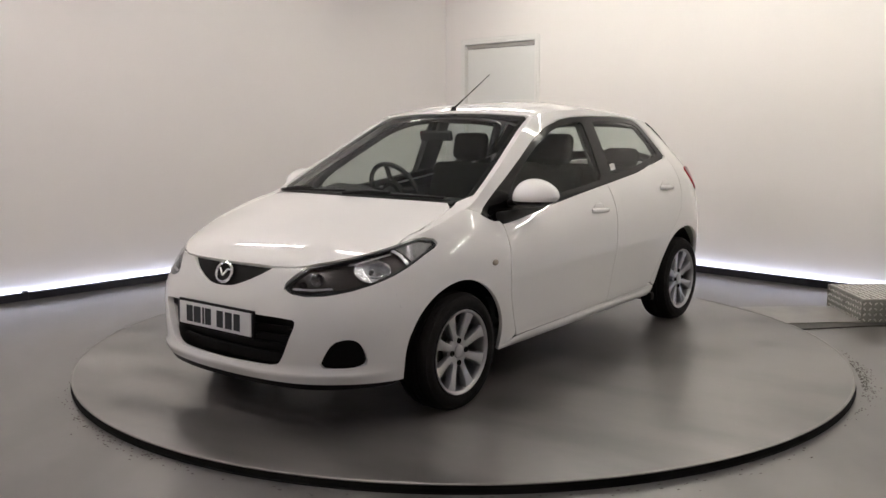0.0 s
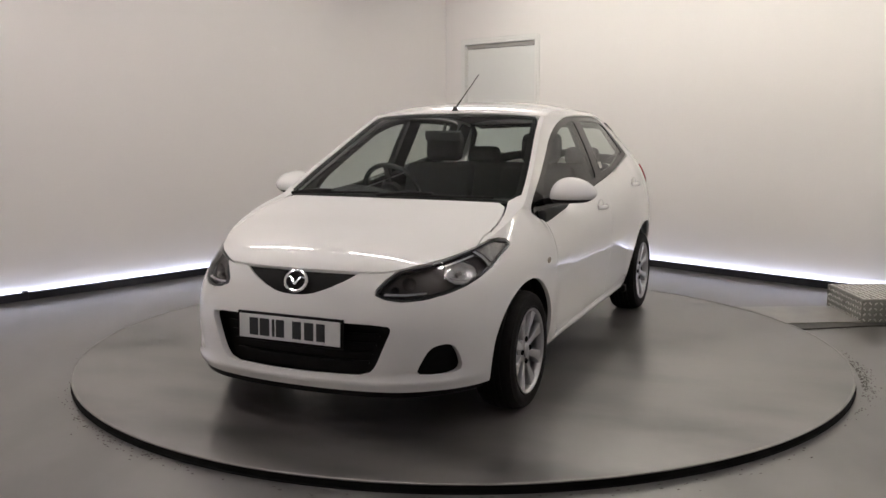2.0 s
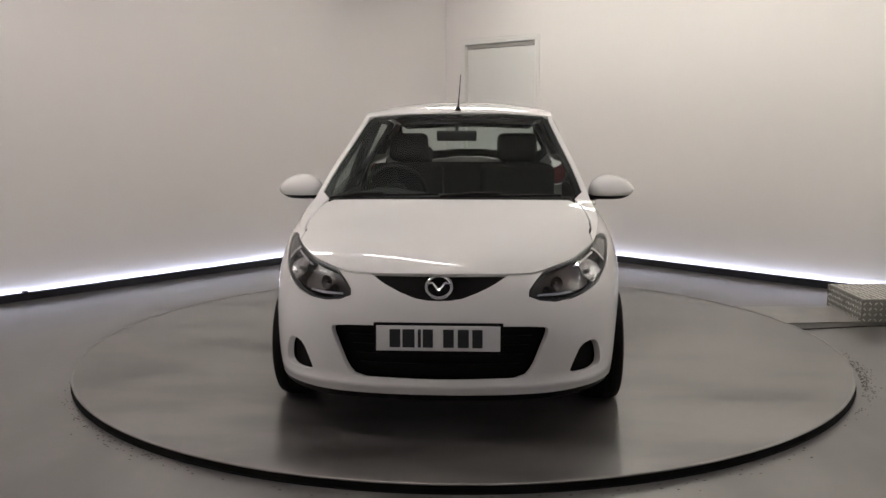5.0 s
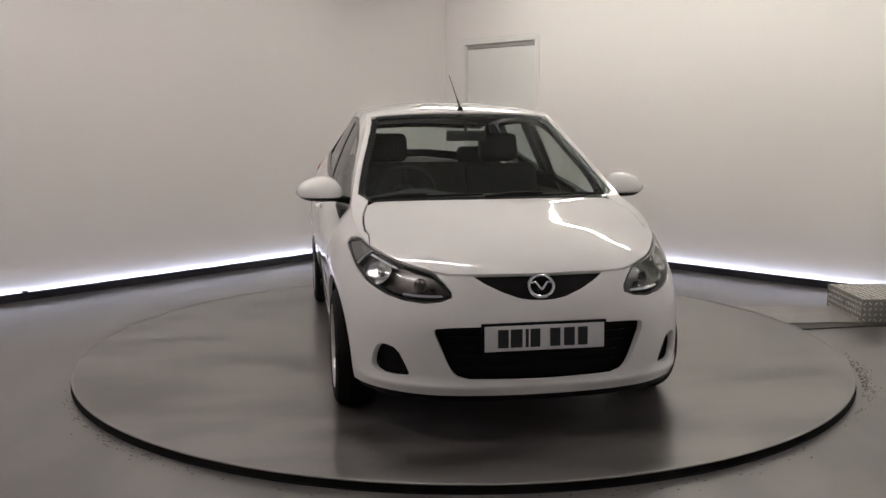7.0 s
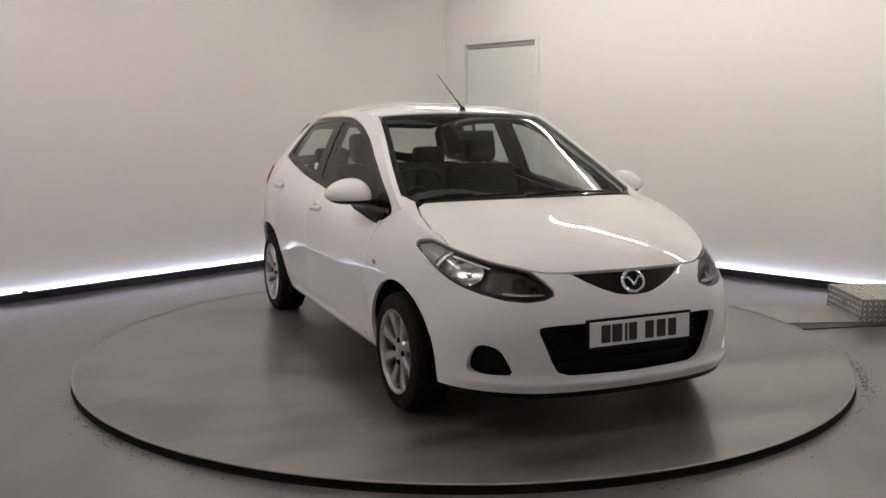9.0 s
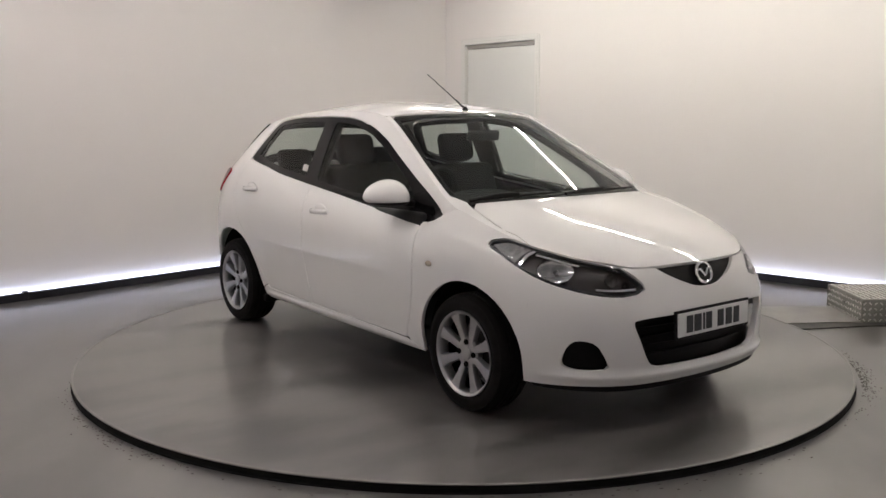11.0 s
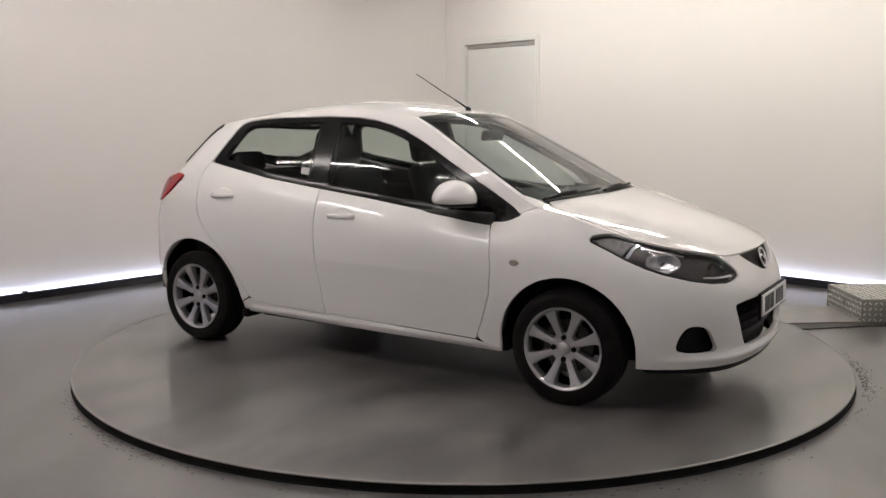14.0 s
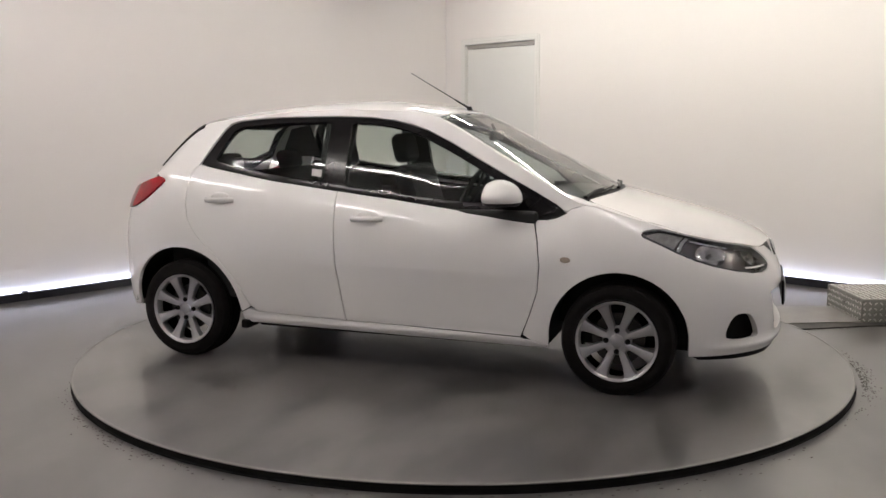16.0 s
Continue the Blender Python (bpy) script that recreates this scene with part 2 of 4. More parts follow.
# the door in the north wall, with its frame
door = tagged(new("door_1"), "closed plain white door in a white frame", "door", kind="structure")
for nm, size, centre, mat in [
    ("door_leaf", (DOOR_B - DOOR_A - 0.07, 0.045, DOOR_H - 0.09), ((DOOR_A + DOOR_B) / 2, -0.06, (DOOR_H - 0.09) / 2 + 0.01), DOOR_PAINT),
    ("door_jamb", (0.032, 0.14, DOOR_H), (DOOR_A + 0.016, -0.06, DOOR_H / 2), FRAME_PAINT),
    ("door_jamb", (0.032, 0.14, DOOR_H), (DOOR_B - 0.016, -0.06, DOOR_H / 2), FRAME_PAINT),
    ("door_head", (DOOR_B - DOOR_A - 0.064, 0.14, 0.03), ((DOOR_A + DOOR_B) / 2, -0.06, DOOR_H - 0.015), FRAME_PAINT),
    ("head_bar", (DOOR_B - DOOR_A - 0.07, 0.03, 0.042), ((DOOR_A + DOOR_B) / 2, -0.045, DOOR_H - 0.055), SEAL_GREY),
    ("architrave", (0.03, 0.008, DOOR_H + 0.03), (DOOR_A - 0.017, 0.004, (DOOR_H + 0.03) / 2), FRAME_PAINT),
    ("architrave", (0.03, 0.008, DOOR_H + 0.03), (DOOR_B + 0.017, 0.004, (DOOR_H + 0.03) / 2), FRAME_PAINT),
    ("architrave", (DOOR_B - DOOR_A, 0.008, 0.03), ((DOOR_A + DOOR_B) / 2, 0.004, DOOR_H + 0.017), FRAME_PAINT),
]:
    bm = box(size, centre, 0.003)
    bm.transform(PR)
    part(nm, bm, mat, door)


# ceiling lights
def ceiling_light(place, length, glow):
    root = tagged(new("ceiling_light"), "white fluorescent batten light fixed to the ceiling", "ceiling light", group="ceiling lights")
    root.matrix_basis = place
    part("housing", box((length + 0.06, 0.09, 0.05), (0, 0, -0.025), 0.006), FRAME_PAINT, root)
    t = lathe([(0.0, -length / 2), (0.019, -length / 2), (0.019, length / 2), (0.0, length / 2)], 12)
    t.transform(pose(0, 0, -0.075, 0, 90, 0))
    part("tube", t, glow, root, "glowing fluorescent tube", smooth=True)
    for x in (-1, 1):
        part("end_cap", box((0.03, 0.07, 0.05), (x * (length / 2 + 0.012), 0, -0.072), 0.005), FRAME_PAINT, root)


# three rows parallel to the north wall: distance from the middle towards the camera's side, and centres along the row
AWAY = ALONG_LEFT
# the batten at 3.9 is an unseen extra that brightens the right side
for row, centres in ((-2.2, (-1.85, 0.05, 2.0, 3.9)), (0.75, (-2.1, 0.0, 2.2)), (3.0, (-1.7, 0.15))):
    for c in centres:
        p = AWAY * row + ALONG_RIGHT * c
        ceiling_light(pose(p.x, p.y, WALL_TOP, 0, 0, TURN), 1.5, {-2.2: TUBE_NORTH, 0.75: TUBE, 3.0: TUBE_NEAR}[row])

# ---- turntable ----
RADIUS = 2.240
turntable = tagged(new("turntable"), "round grey painted steel car turntable with scuffs", "turntable")
part("deck", lathe([(0.0, -0.012), (RADIUS - 0.034, -0.012), (RADIUS - 0.034, -0.005), (RADIUS - 0.012, -0.005), (RADIUS - 0.012, 0.0), (0.0, 0.0)], 192), TABLE, turntable)
part("rim", lathe([(RADIUS - 0.012, -0.005), (RADIUS, -0.005), (RADIUS + 0.001, -0.001), (RADIUS - 0.002, 0.0012), (RADIUS - 0.012, 0.0012)], 192, closed=True),
     TABLE_EDGE, turntable, "thin bare steel rim", smooth=True)
# dark band: the rim's black face, with the gap's shade put into its colour
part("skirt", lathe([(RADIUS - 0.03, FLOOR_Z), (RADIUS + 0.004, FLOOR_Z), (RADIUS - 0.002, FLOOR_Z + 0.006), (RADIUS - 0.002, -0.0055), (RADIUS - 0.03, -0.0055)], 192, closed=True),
     DARK_GAP, turntable, "black band under the rim, gap shade included")

# grime and grit along the turntable's edge
rng = random.Random(4)
bm = bmesh.new()
for i in range(520):
    a = math.radians(rng.choice([rng.gauss(-135, 10), rng.gauss(-17, 6), rng.gauss(-17, 6), rng.gauss(-17, 6), rng.gauss(-60, 40)]))
    r = RADIUS + 0.02 + abs(rng.gauss(0, 0.035))
    s = rng.uniform(0.0015, 0.0065)
    n = 6
    cx, cy = r * math.cos(a), r * math.sin(a)
    ph = rng.random() * 6
    ring = [bm.verts.new((cx + s * rng.uniform(.6, 1.2) * 1.8 * math.cos(a + 1.57) * math.cos(ph + k) + s * rng.uniform(.6, 1) * math.sin(ph + k) * math.cos(a),
                          cy + s * 1.8 * math.sin(a + 1.57) * math.cos(ph + k) + s * rng.uniform(.6, 1) * math.sin(ph + k) * math.sin(a), FLOOR_Z)) for k in range(n)]
    top = bm.verts.new((cx, cy, FLOOR_Z + s * 0.35))
    for k in range(n):
        bm.faces.new((ring[k], ring[(k + 1) % n], top))
tagged(part("floor_grit", bm, DIRT), "dark grit and grime around the turntable edge", "grit", kind="stuff")

# ---- tread plate step and the flat sheet before it ----
def tread_bumps(bm, u0, u1, v0, v1, put, pitch=0.038):
    """Raised bars in alternating directions over a rectangle."""
    i = 0
    u = u0 + pitch / 2
    while u < u1 - 0.008:
        j = 0
        v = v0 + pitch / 2
        while v < v1 - 0.008:
            d = 0.785 if (i + j) % 2 else -0.785
            du, dv = math.cos(d), math.sin(d)
            L, W = 0.0145, 0.0055
            base = [(u + du * a * L - dv * b * W, v + dv * a * L + du * b * W) for a, b in ((-1, 0), (-.5, -1), (.5, -1), (1, 0), (.5, 1), (-.5, 1))]
            lo = [bm.verts.new(put(p, q, 0)) for p, q in base]
            hi = [bm.verts.new(put(u + (p - u) * .6, v + (q - v) * .6, 0.0045)) for p, q in base]
            for k in range(6):
                bm.faces.new((lo[k], lo[(k + 1) % 6], hi[(k + 1) % 6], hi[k]))
            bm.faces.new(hi)
            v += pitch
            j += 1
        u += pitch
        i += 1


SX0, SX1, SY0, SY1, SZ = 2.745, 3.76, 0.665, 1.26, 0.125
step = tagged(new("tread_plate_step"), "low aluminium tread plate ramp step on the floor", "ramp")
step.location = ((SX0 + SX1) / 2, (SY0 + SY1) / 2, FLOOR_Z)
off = -Vector(step.location)
bm = box((SX1 - SX0, SY1 - SY0, SZ - FLOOR_Z), ((SX0 + SX1) / 2, (SY0 + SY1) / 2, (SZ + FLOOR_Z) / 2), 0.006)
bm.transform(Matrix.Translation(off))
part("body", bm, CHECKER_BASE, step)
for put, u0, u1, v0, v1 in [
    (lambda u, v, h: (SX0 - h, u, v), SY0, SY1, FLOOR_Z, SZ),
    (lambda u, v, h: (u, SY0 - h, v), SX0, SX1, FLOOR_Z, SZ),
    (lambda u, v, h: (u, v, SZ + h), SX0, SX1, SY0, SY1),
]:
    bm = bmesh.new()
    tread_bumps(bm, u0, u1, v0, v1, put)
    bmesh.ops.recalc_face_normals(bm, faces=bm.faces)
    bm.transform(Matrix.Translation(off))
    tagged(part("tread_pattern", bm, CHECKER, step), kind="stuff")

sheet = tagged(new("steel_sheet"), "flat worn steel sheet bridging floor and turntable", "metal sheet")
arc = [(math.sqrt((RADIUS + 0.02) ** 2 - y * y), y) for y in np.linspace(1.13, 0.60, 9)]
bm = prism(arc + [(2.745, 0.66), (2.745, 1.19)], 0.012, pose(0, 0, FLOOR_Z))
part("plate", bm, PLATE_STEEL, sheet)
arc = [(math.sqrt((RADIUS + 0.02) ** 2 - y * y), y) for y in np.linspace(0.585, 0.44, 4)]
bm = prism(arc + [(2.745, 0.55), (3.3, 0.585), (3.3, 0.66), (2.745, 0.645)], 0.008, pose(0, 0, FLOOR_Z))
part("edge_strip", bm, DARK_METAL, sheet, "dark metal edge strip")

# ---- car body surfaces: x towards the nose, y to the car's left, z up, origin between the axles ----
def spline(points):
    """A smooth, non-overshooting curve through (x, value) pairs."""
    pts = sorted(points)
    xs = np.array([p[0] for p in pts])
    ys = np.array([p[1] for p in pts])
    h = np.diff(xs)
    d = np.diff(ys) / h
    m = np.zeros(len(xs))
    m[0], m[-1] = d[0], d[-1]
    for i in range(1, len(xs) - 1):
        if d[i - 1] * d[i] > 0:
            w1, w2 = 2 * h[i] + h[i - 1], h[i] + 2 * h[i - 1]
            m[i] = (w1 + w2) / (w1 / d[i - 1] + w2 / d[i])

    def f(x):
        x = min(max(x, xs[0]), xs[-1])
        i = min(max(int(np.searchsorted(xs, x)) - 1, 0), len(h) - 1)
        t = (x - xs[i]) / h[i]
        return float((1 + 2 * t) * (1 - t) ** 2 * ys[i] + t * (1 - t) ** 2 * h[i] * m[i] + t * t * (3 - 2 * t) * ys[i + 1] + t * t * (t - 1) * h[i] * m[i + 1])
    return f


# plan outline at mid height, from the nose round the left side to the tail
NOSE, TAIL = 2.02, -1.865
PLAN = [(2.02, 0), (2.015, 0.15), (1.995, 0.31), (1.955, 0.46), (1.885, 0.58), (1.78, 0.68), (1.62, 0.762), (1.42, 0.812), (1.245, 0.83), (0.9, 0.838),
        (0.4, 0.84), (0, 0.842), (-0.5, 0.842), (-1.0, 0.842), (-1.245, 0.848), (-1.45, 0.83), (-1.62, 0.772), (-1.74, 0.668), (-1.82, 0.5), (-1.855, 0.25), (-1.865, 0)]


def arc_table():
    """Dense points of the plan outline with their arc length."""
    p = np.array(PLAN, float)
    ext = np.vstack([[p[1][0], -p[1][1]], p, [p[-2][0], -p[-2][1]]])
    dense = []
    for i in range(1, len(ext) - 2):
        p0, p1, p2, p3 = ext[i - 1], ext[i], ext[i + 1], ext[i + 2]
        t01, t12, t23 = [np.sqrt(np.linalg.norm(b - a)) for a, b in ((p0, p1), (p1, p2), (p2, p3))]
        m1 = (p2 - p1 + t12 * ((p1 - p0) / t01 - (p2 - p0) / (t01 + t12)))
        m2 = (p2 - p1 + t12 * ((p3 - p2) / t23 - (p3 - p1) / (t12 + t23)))
        for k in range(24):
            t = k / 24
            dense.append((2 * t ** 3 - 3 * t ** 2 + 1) * p1 + (t ** 3 - 2 * t ** 2 + t) * m1 + (-2 * t ** 3 + 3 * t ** 2) * p2 + (t ** 3 - t ** 2) * m2)
    dense.append(p[-1])
    dense = np.array(dense)
    s = np.concatenate([[0], np.cumsum(np.linalg.norm(np.diff(dense, axis=0), axis=1))])
    return s, dense


ARC, PLAN_PTS = arc_table()
ARC_END = ARC[-1]
_tan = np.gradient(PLAN_PTS, ARC, axis=0)
for _ in range(12):
    _tan[1:-1] = (_tan[:-2] + 2 * _tan[1:-1] + _tan[2:]) / 4
_tan[0], _tan[-1] = (0, 1), (0, -1)
_tan /= np.linalg.norm(_tan, axis=1)[:, None]


def plan_at(a):
    a = min(max(a, 0), ARC_END)
    p = (np.interp(a, ARC, PLAN_PTS[:, 0]), np.interp(a, ARC, PLAN_PTS[:, 1]))
    t = (np.interp(a, ARC, _tan[:, 0]), np.interp(a, ARC, _tan[:, 1]))
    return p, (t[1], -t[0])


def ax(x):
    """Arc length at which the outline reaches x."""
    return float(np.interp(-x, -PLAN_PTS[:, 0], ARC))


FRONT_N = int(np.argmax(PLAN_PTS[:, 1] > 0.8))


def ay(y):
    """Arc length at which the nose's outline reaches y."""
    return float(np.interp(y, PLAN_PTS[:FRONT_N, 1], ARC[:FRONT_N]))


def ry(y):
    """Arc length at which the tail's outline reaches y."""
    n = int(np.argmax(PLAN_PTS[::-1, 1] > 0.8))
    return float(np.interp(y, PLAN_PTS[::-1, 1][:n], ARC[::-1][:n]))


# height of hood, windscreen, roof and tailgate on the centre line
CENTRE = spline([(2.0, 0.66), (1.955, 0.70), (1.9, 0.742), (1.8, 0.79), (1.6, 0.852), (1.4, 0.898), (1.25, 0.932), (1.17, 0.951), (1.13, 0.963), (1.05, 1.003), (0.9, 1.082), (0.6, 1.235), (0.4, 1.335), (0.32, 1.372),
                 (0.25, 1.401), (0.15, 1.426), (0, 1.449), (-0.3, 1.467), (-0.6, 1.455), (-0.9, 1.428), (-1.2, 1.390), (-1.36, 1.364), (-1.42, 1.343),
                 (-1.5, 1.295), (-1.6, 1.215), (-1.72, 1.108), (-1.85, 0.95), (-2.1, 0.7)])
BOW = spline([(2.0, 0.30), (1.7, 0.22), (1.3, 0.20), (1.1, 0.22), (0.6, 0.2), (0.2, 0.16), (-0.2, 0.06), (-0.7, 0.0), (-1.0, -0.2), (-1.2, -0.5), (-1.35, -0.58), (-1.8, -0.6)])
CROWN = spline([(2.0, 0.09), (1.7, 0.085), (1.4, 0.05), (1.1, 0.02), (0.9, 0.03), (0.6, 0.042), (0.2, 0.065), (-0.2, 0.14), (-0.8, 0.13), (-1.1, 0.10), (-1.4, 0.05), (-1.7, 0.03)])


def top_z(x, y):
    q = abs(y)
    return CENTRE(x + BOW(x) * q * q) - CROWN(x) * (q / 0.56) ** 2.6 * 0.4


def on_top(x, y):
    return Vector((x, y, top_z(x, y)))


# edge between the top surfaces and the sides: shoulder, pillar, cantrail
EDGE_Y = spline([(1.05, 0.712), (0.97, 0.705), (0.9, 0.694), (0.7, 0.655), (0.5, 0.608), (0.235, 0.556), (0.1, 0.55), (-0.3, 0.55), (-0.8, 0.55), (-1.05, 0.532), (-1.22, 0.522), (-1.35, 0.560), (-1.473, 0.636), (-1.6, 0.70), (-1.8, 0.74)])
BELT_IN = spline([(0, 0.085), (ay(0.39), 0.095), (ay(0.58), 0.12), (ax(1.7), 0.125), (ax(1.5), 0.108), (ax(1.3), 0.105), (ax(1.0), 0.118), (ax(0.5), 0.10), (ax(0), 0.095), (ax(-0.6), 0.10), (ax(-1.15), 0.13),
                  (ax(-1.4), 0.095), (ax(-1.62), 0.078), (ry(0.5), 0.09), (ARC_END, 0.08)])
BELT_Z = spline([(1.1, 0.875), (0.97, 0.872), (0.8, 0.866), (0.524, 0.889), (0.059, 0.951), (-0.27, 0.985), (-0.695, 1.035), (-1.0, 1.085), (-1.15, 1.10), (-1.3, 1.07), (-1.47, 1.02), (-1.6, 0.98), (-1.87, 0.94)])
LOW_Z = spline([(0, 0.44), (ax(1.7), 0.44), (ax(1.3), 0.56), (ax(0.9), 0.61), (ax(0.3), 0.64), (ax(-1), 0.68), (ax(-1.5), 0.62), (ARC_END, 0.5)])
UNDER = spline([(0, 0.13), (ay(0.5), 0.12), (ax(1.6), 0.08), (ax(1.2), 0.05), (ax(0.8), 0.055), (ax(-0.8), 0.055), (ax(-1.3), 0.05), (ARC_END, 0.1)])
SHARP = spline([(0, 2.0), (ax(1.5), 2.3), (ax(1.0), 2.6), (ax(-1.0), 2.6), (ARC_END, 2.2)])
_belt = {}


def belt_at(a):
    k = a
    if k not in _belt:
        (x, y), (nx, ny) = plan_at(a)
        d = BELT_IN(a)
        tx, ty = x - nx * d, y - ny * d
        if x > 1.1:
            z = top_z(tx, ty)
        elif x > 0.85:
            w = (x - 0.85) / 0.25
            z = BELT_Z(x) * (1 - w) + top_z(tx, ty) * w
        else:
            z = BELT_Z(x)
        _belt[k] = (d, z)
    return _belt[k]


def crease(a, z):
    """The hollow of the lower doors, with a crisp upper edge."""
    (x, _), _n = plan_at(a)
    if not -0.98 < x < 0.93:
        return 0.0
    top = 0.585 - 0.015 * x
    u = (top - z) / (top - 0.285)
    if not 0.0 < u < 1.0:
        return 0.0
    end = min(1.0, (x + 0.98) / 0.22, (0.93 - x) / 0.18)
    end = end * end * (3 - 2 * end)
    return -0.062 * end * u ** 1.18 * (1 - u) ** 1.2


def ledge(a, z):
    """The proud edges of the sill and of the bumper's chin."""
    (x, y), _n = plan_at(a)
    if x > 1.62:
        w = min(1.0, (x - 1.62) / 0.2)
        return 0.016 * w * math.exp(-((z - 0.252) / 0.022) ** 2)
    if -0.9 < x < 0.92:
        w = min(1.0, (x + 0.9) / 0.15, (0.92 - x) / 0.15)
        return 0.016 * w * math.exp(-((z - 0.236) / 0.02) ** 2)
    return 0.0


def on_ring(a, z):
    """A point of the lower body: signed arc length from the nose, and height."""
    s = -1 if a < 0 else 1
    a = min(abs(a), ARC_END)
    (x, y), (nx, ny) = plan_at(a)
    d, zb = belt_at(a)
    zl = LOW_Z(a)
    if z >= zl:
        t = (z - zl) / (zb - zl)
        o = -d * (abs(t) ** SHARP(a))
    else:
        t = (zl - z) / 0.42
        o = -UNDER(a) * t ** 3
    o += crease(a, z) + ledge(a, z)
    return Vector((x + nx * o, s * (y + ny * o), z))


def on_upper(x, z, s=1):
    """A point of the side windows' surface, between belt and cantrail."""
    a = ax(x)
    (px, py), _n = plan_at(a)
    d, zb = belt_at(a)
    yb = py - d
    yk = EDGE_Y(x)
    zk = top_z(x, yk)
    t = (z - zb) / max(zk - zb, 0.02)
    t = min(max(t, -0.3), 1.1)
    return Vector((x, s * (yb + (yk - yb) * (0.72 * t + 0.28 * t * t)), z))


def on_side(x, z, s=1):
    """Either side surface, chosen by the belt."""
    a = ax(x)
    if z <= belt_at(a)[1] or x > 1.06:
        return on_ring(s * a, z)
    return on_upper(x, z, s)


def inside(p, poly):
    x, y = p
    r = False
    n = len(poly)
    for i in range(n):
        x1, y1 = poly[i]
        x2, y2 = poly[(i + 1) % n]
        if (y1 > y) != (y2 > y) and x < (x2 - x1) * (y - y1) / (y2 - y1) + x1:
            r = not r
    return r


def densify(poly, step):
    out = []
    n = len(poly)
    for i in range(n):
        p, q = poly[i], poly[(i + 1) % n]
        k = max(1, int(math.ceil(math.dist(p, q) / step)))
        out += [(p[0] + (q[0] - p[0]) * j / k, p[1] + (q[1] - p[1]) * j / k) for j in range(k)]
    return out


def smooth_poly(poly, rounds=2):
    """Corner cutting of a closed outline."""
    for _ in range(rounds):
        out = []
        n = len(poly)
        for i in range(n):
            p, q = poly[i], poly[(i + 1) % n]
            out += [(p[0] * .75 + q[0] * .25, p[1] * .75 + q[1] * .25), (p[0] * .25 + q[0] * .75, p[1] * .25 + q[1] * .75)]
        poly = out
    return poly


def sheet_mesh(name, poly, mapping, mat, parent, label="", holes=(), step=0.035, thick=0.02, lift=0.0, edge_roll=0.004, span=0.02):
    """A panel: the outline poly in a chart, meshed and laid on the surface that mapping gives, with a returned edge and true normals."""
    loops = [densify(poly, step)] + [densify(h, step) for h in holes]
    verts, edges = [], []
    for lp in loops:
        b = len(verts)
        verts += [Vector(p) for p in lp]
        edges += [(b + i, b + (i + 1) % len(lp)) for i in range(len(lp))]
    us, vs = [p[0] for p in loops[0]], [p[1] for p in loops[0]]
    border = np.array([p for lp in loops for p in lp])
    u = min(us) + step * 0.5
    while u < max(us):
        v = min(vs) + step * 0.5
        while v < max(vs):
            if inside((u, v), loops[0]) and not any(inside((u, v), h) for h in loops[1:]):
                if np.min(np.hypot(border[:, 0] - u, border[:, 1] - v)) > step * 0.45:
                    verts.append(Vector((u, v)))
            v += step
        u += step
    from_geo = bpy_geometry(verts, edges)
    v2, _e, faces = from_geo[0], from_geo[1], from_geo[2]
    keep = []
    for f in faces:
        c = (sum(v2[i][0] for i in f) / len(f), sum(v2[i][1] for i in f) / len(f))
        if inside(c, loops[0]) and not any(inside(c, h) for h in loops[1:]):
            keep.append(tuple(f))
    used = sorted({i for f in keep for i in f})
    ren = {o: i for i, o in enumerate(used)}
    co, no = [], []
    e = span
    for i in used:
        p, q = v2[i]
        c = mapping(p, q)
        n = (mapping(p + e, q) - mapping(p - e, q)).cross(mapping(p, q + e) - mapping(p, q - e))
        n.normalize()
        co.append(c)
        no.append(n)
    # the normals should point away from the car's middle
    mid_c = Vector((0, 0, 0.5))
    score = sum(n.dot((c - mid_c).normalized()) for c, n in zip(co, no))
    if score < 0:
        no = [-n for n in no]
    co = [c + n * lift for c, n in zip(co, no)]
    tris = [tuple(ren[i] for i in f) for f in keep]
    fixed = []
    for f in tris:
        fn = (co[f[1]] - co[f[0]]).cross(co[f[2]] - co[f[0]])
        fixed.append(f if fn.dot(no[f[0]]) > 0 else f[::-1])
    count = {}
    for f in fixed:
        for i in range(len(f)):
            k = (f[i], f[(i + 1) % len(f)])
            count[k] = count.get(k, 0) + 1
    rim = [k for k in count if (k[1], k[0]) not in count]
    all_co, all_no, all_f = list(co), list(no), list(fixed)
    if thick:
        low = {}
        out_dir = {}
        for p, q in rim:
            d = (co[q] - co[p])
            o = d.cross(no[p])
            for i in (p, q):
                out_dir[i] = out_dir.get(i, Vector()) + o
        for i in out_dir:
            o = out_dir[i]
            o = o.normalized() if o.length > 1e-9 else no[i]
            all_co.append(co[i] + o * edge_roll * 0.2 - no[i] * edge_roll * 0.6)
            all_no.append((o + no[i] * 0.3).normalized())
            m1 = len(all_co) - 1
            all_co.append(co[i] + o * edge_roll * 0.2 - no[i] * thick)
            all_no.append(o)
            low[i] = (m1, len(all_co) - 1)
        for p, q in rim:
            all_f.append((q, p, low[p][0], low[q][0]))
            all_f.append((low[q][0], low[p][0], low[p][1], low[q][1]))
    me = bpy.data.meshes.new(name)
    me.from_pydata([tuple(c) for c in all_co], [], all_f)
    me.materials.append(mat)
    me.shade_smooth()
    me.normals_split_custom_set_from_vertices([tuple(n) for n in all_no])
    ob = new(name, me)
    ob.parent = parent
    if label:
        ob["label"] = label
    return ob


def bpy_geometry(verts, edges):
    from mathutils import geometry
    r = geometry.delaunay_2d_cdt(verts, edges, [], 0, 1e-5)
    return r[0], r[1], r[2]


def side_map(s):
    return lambda x, z: on_side(x, z, s)


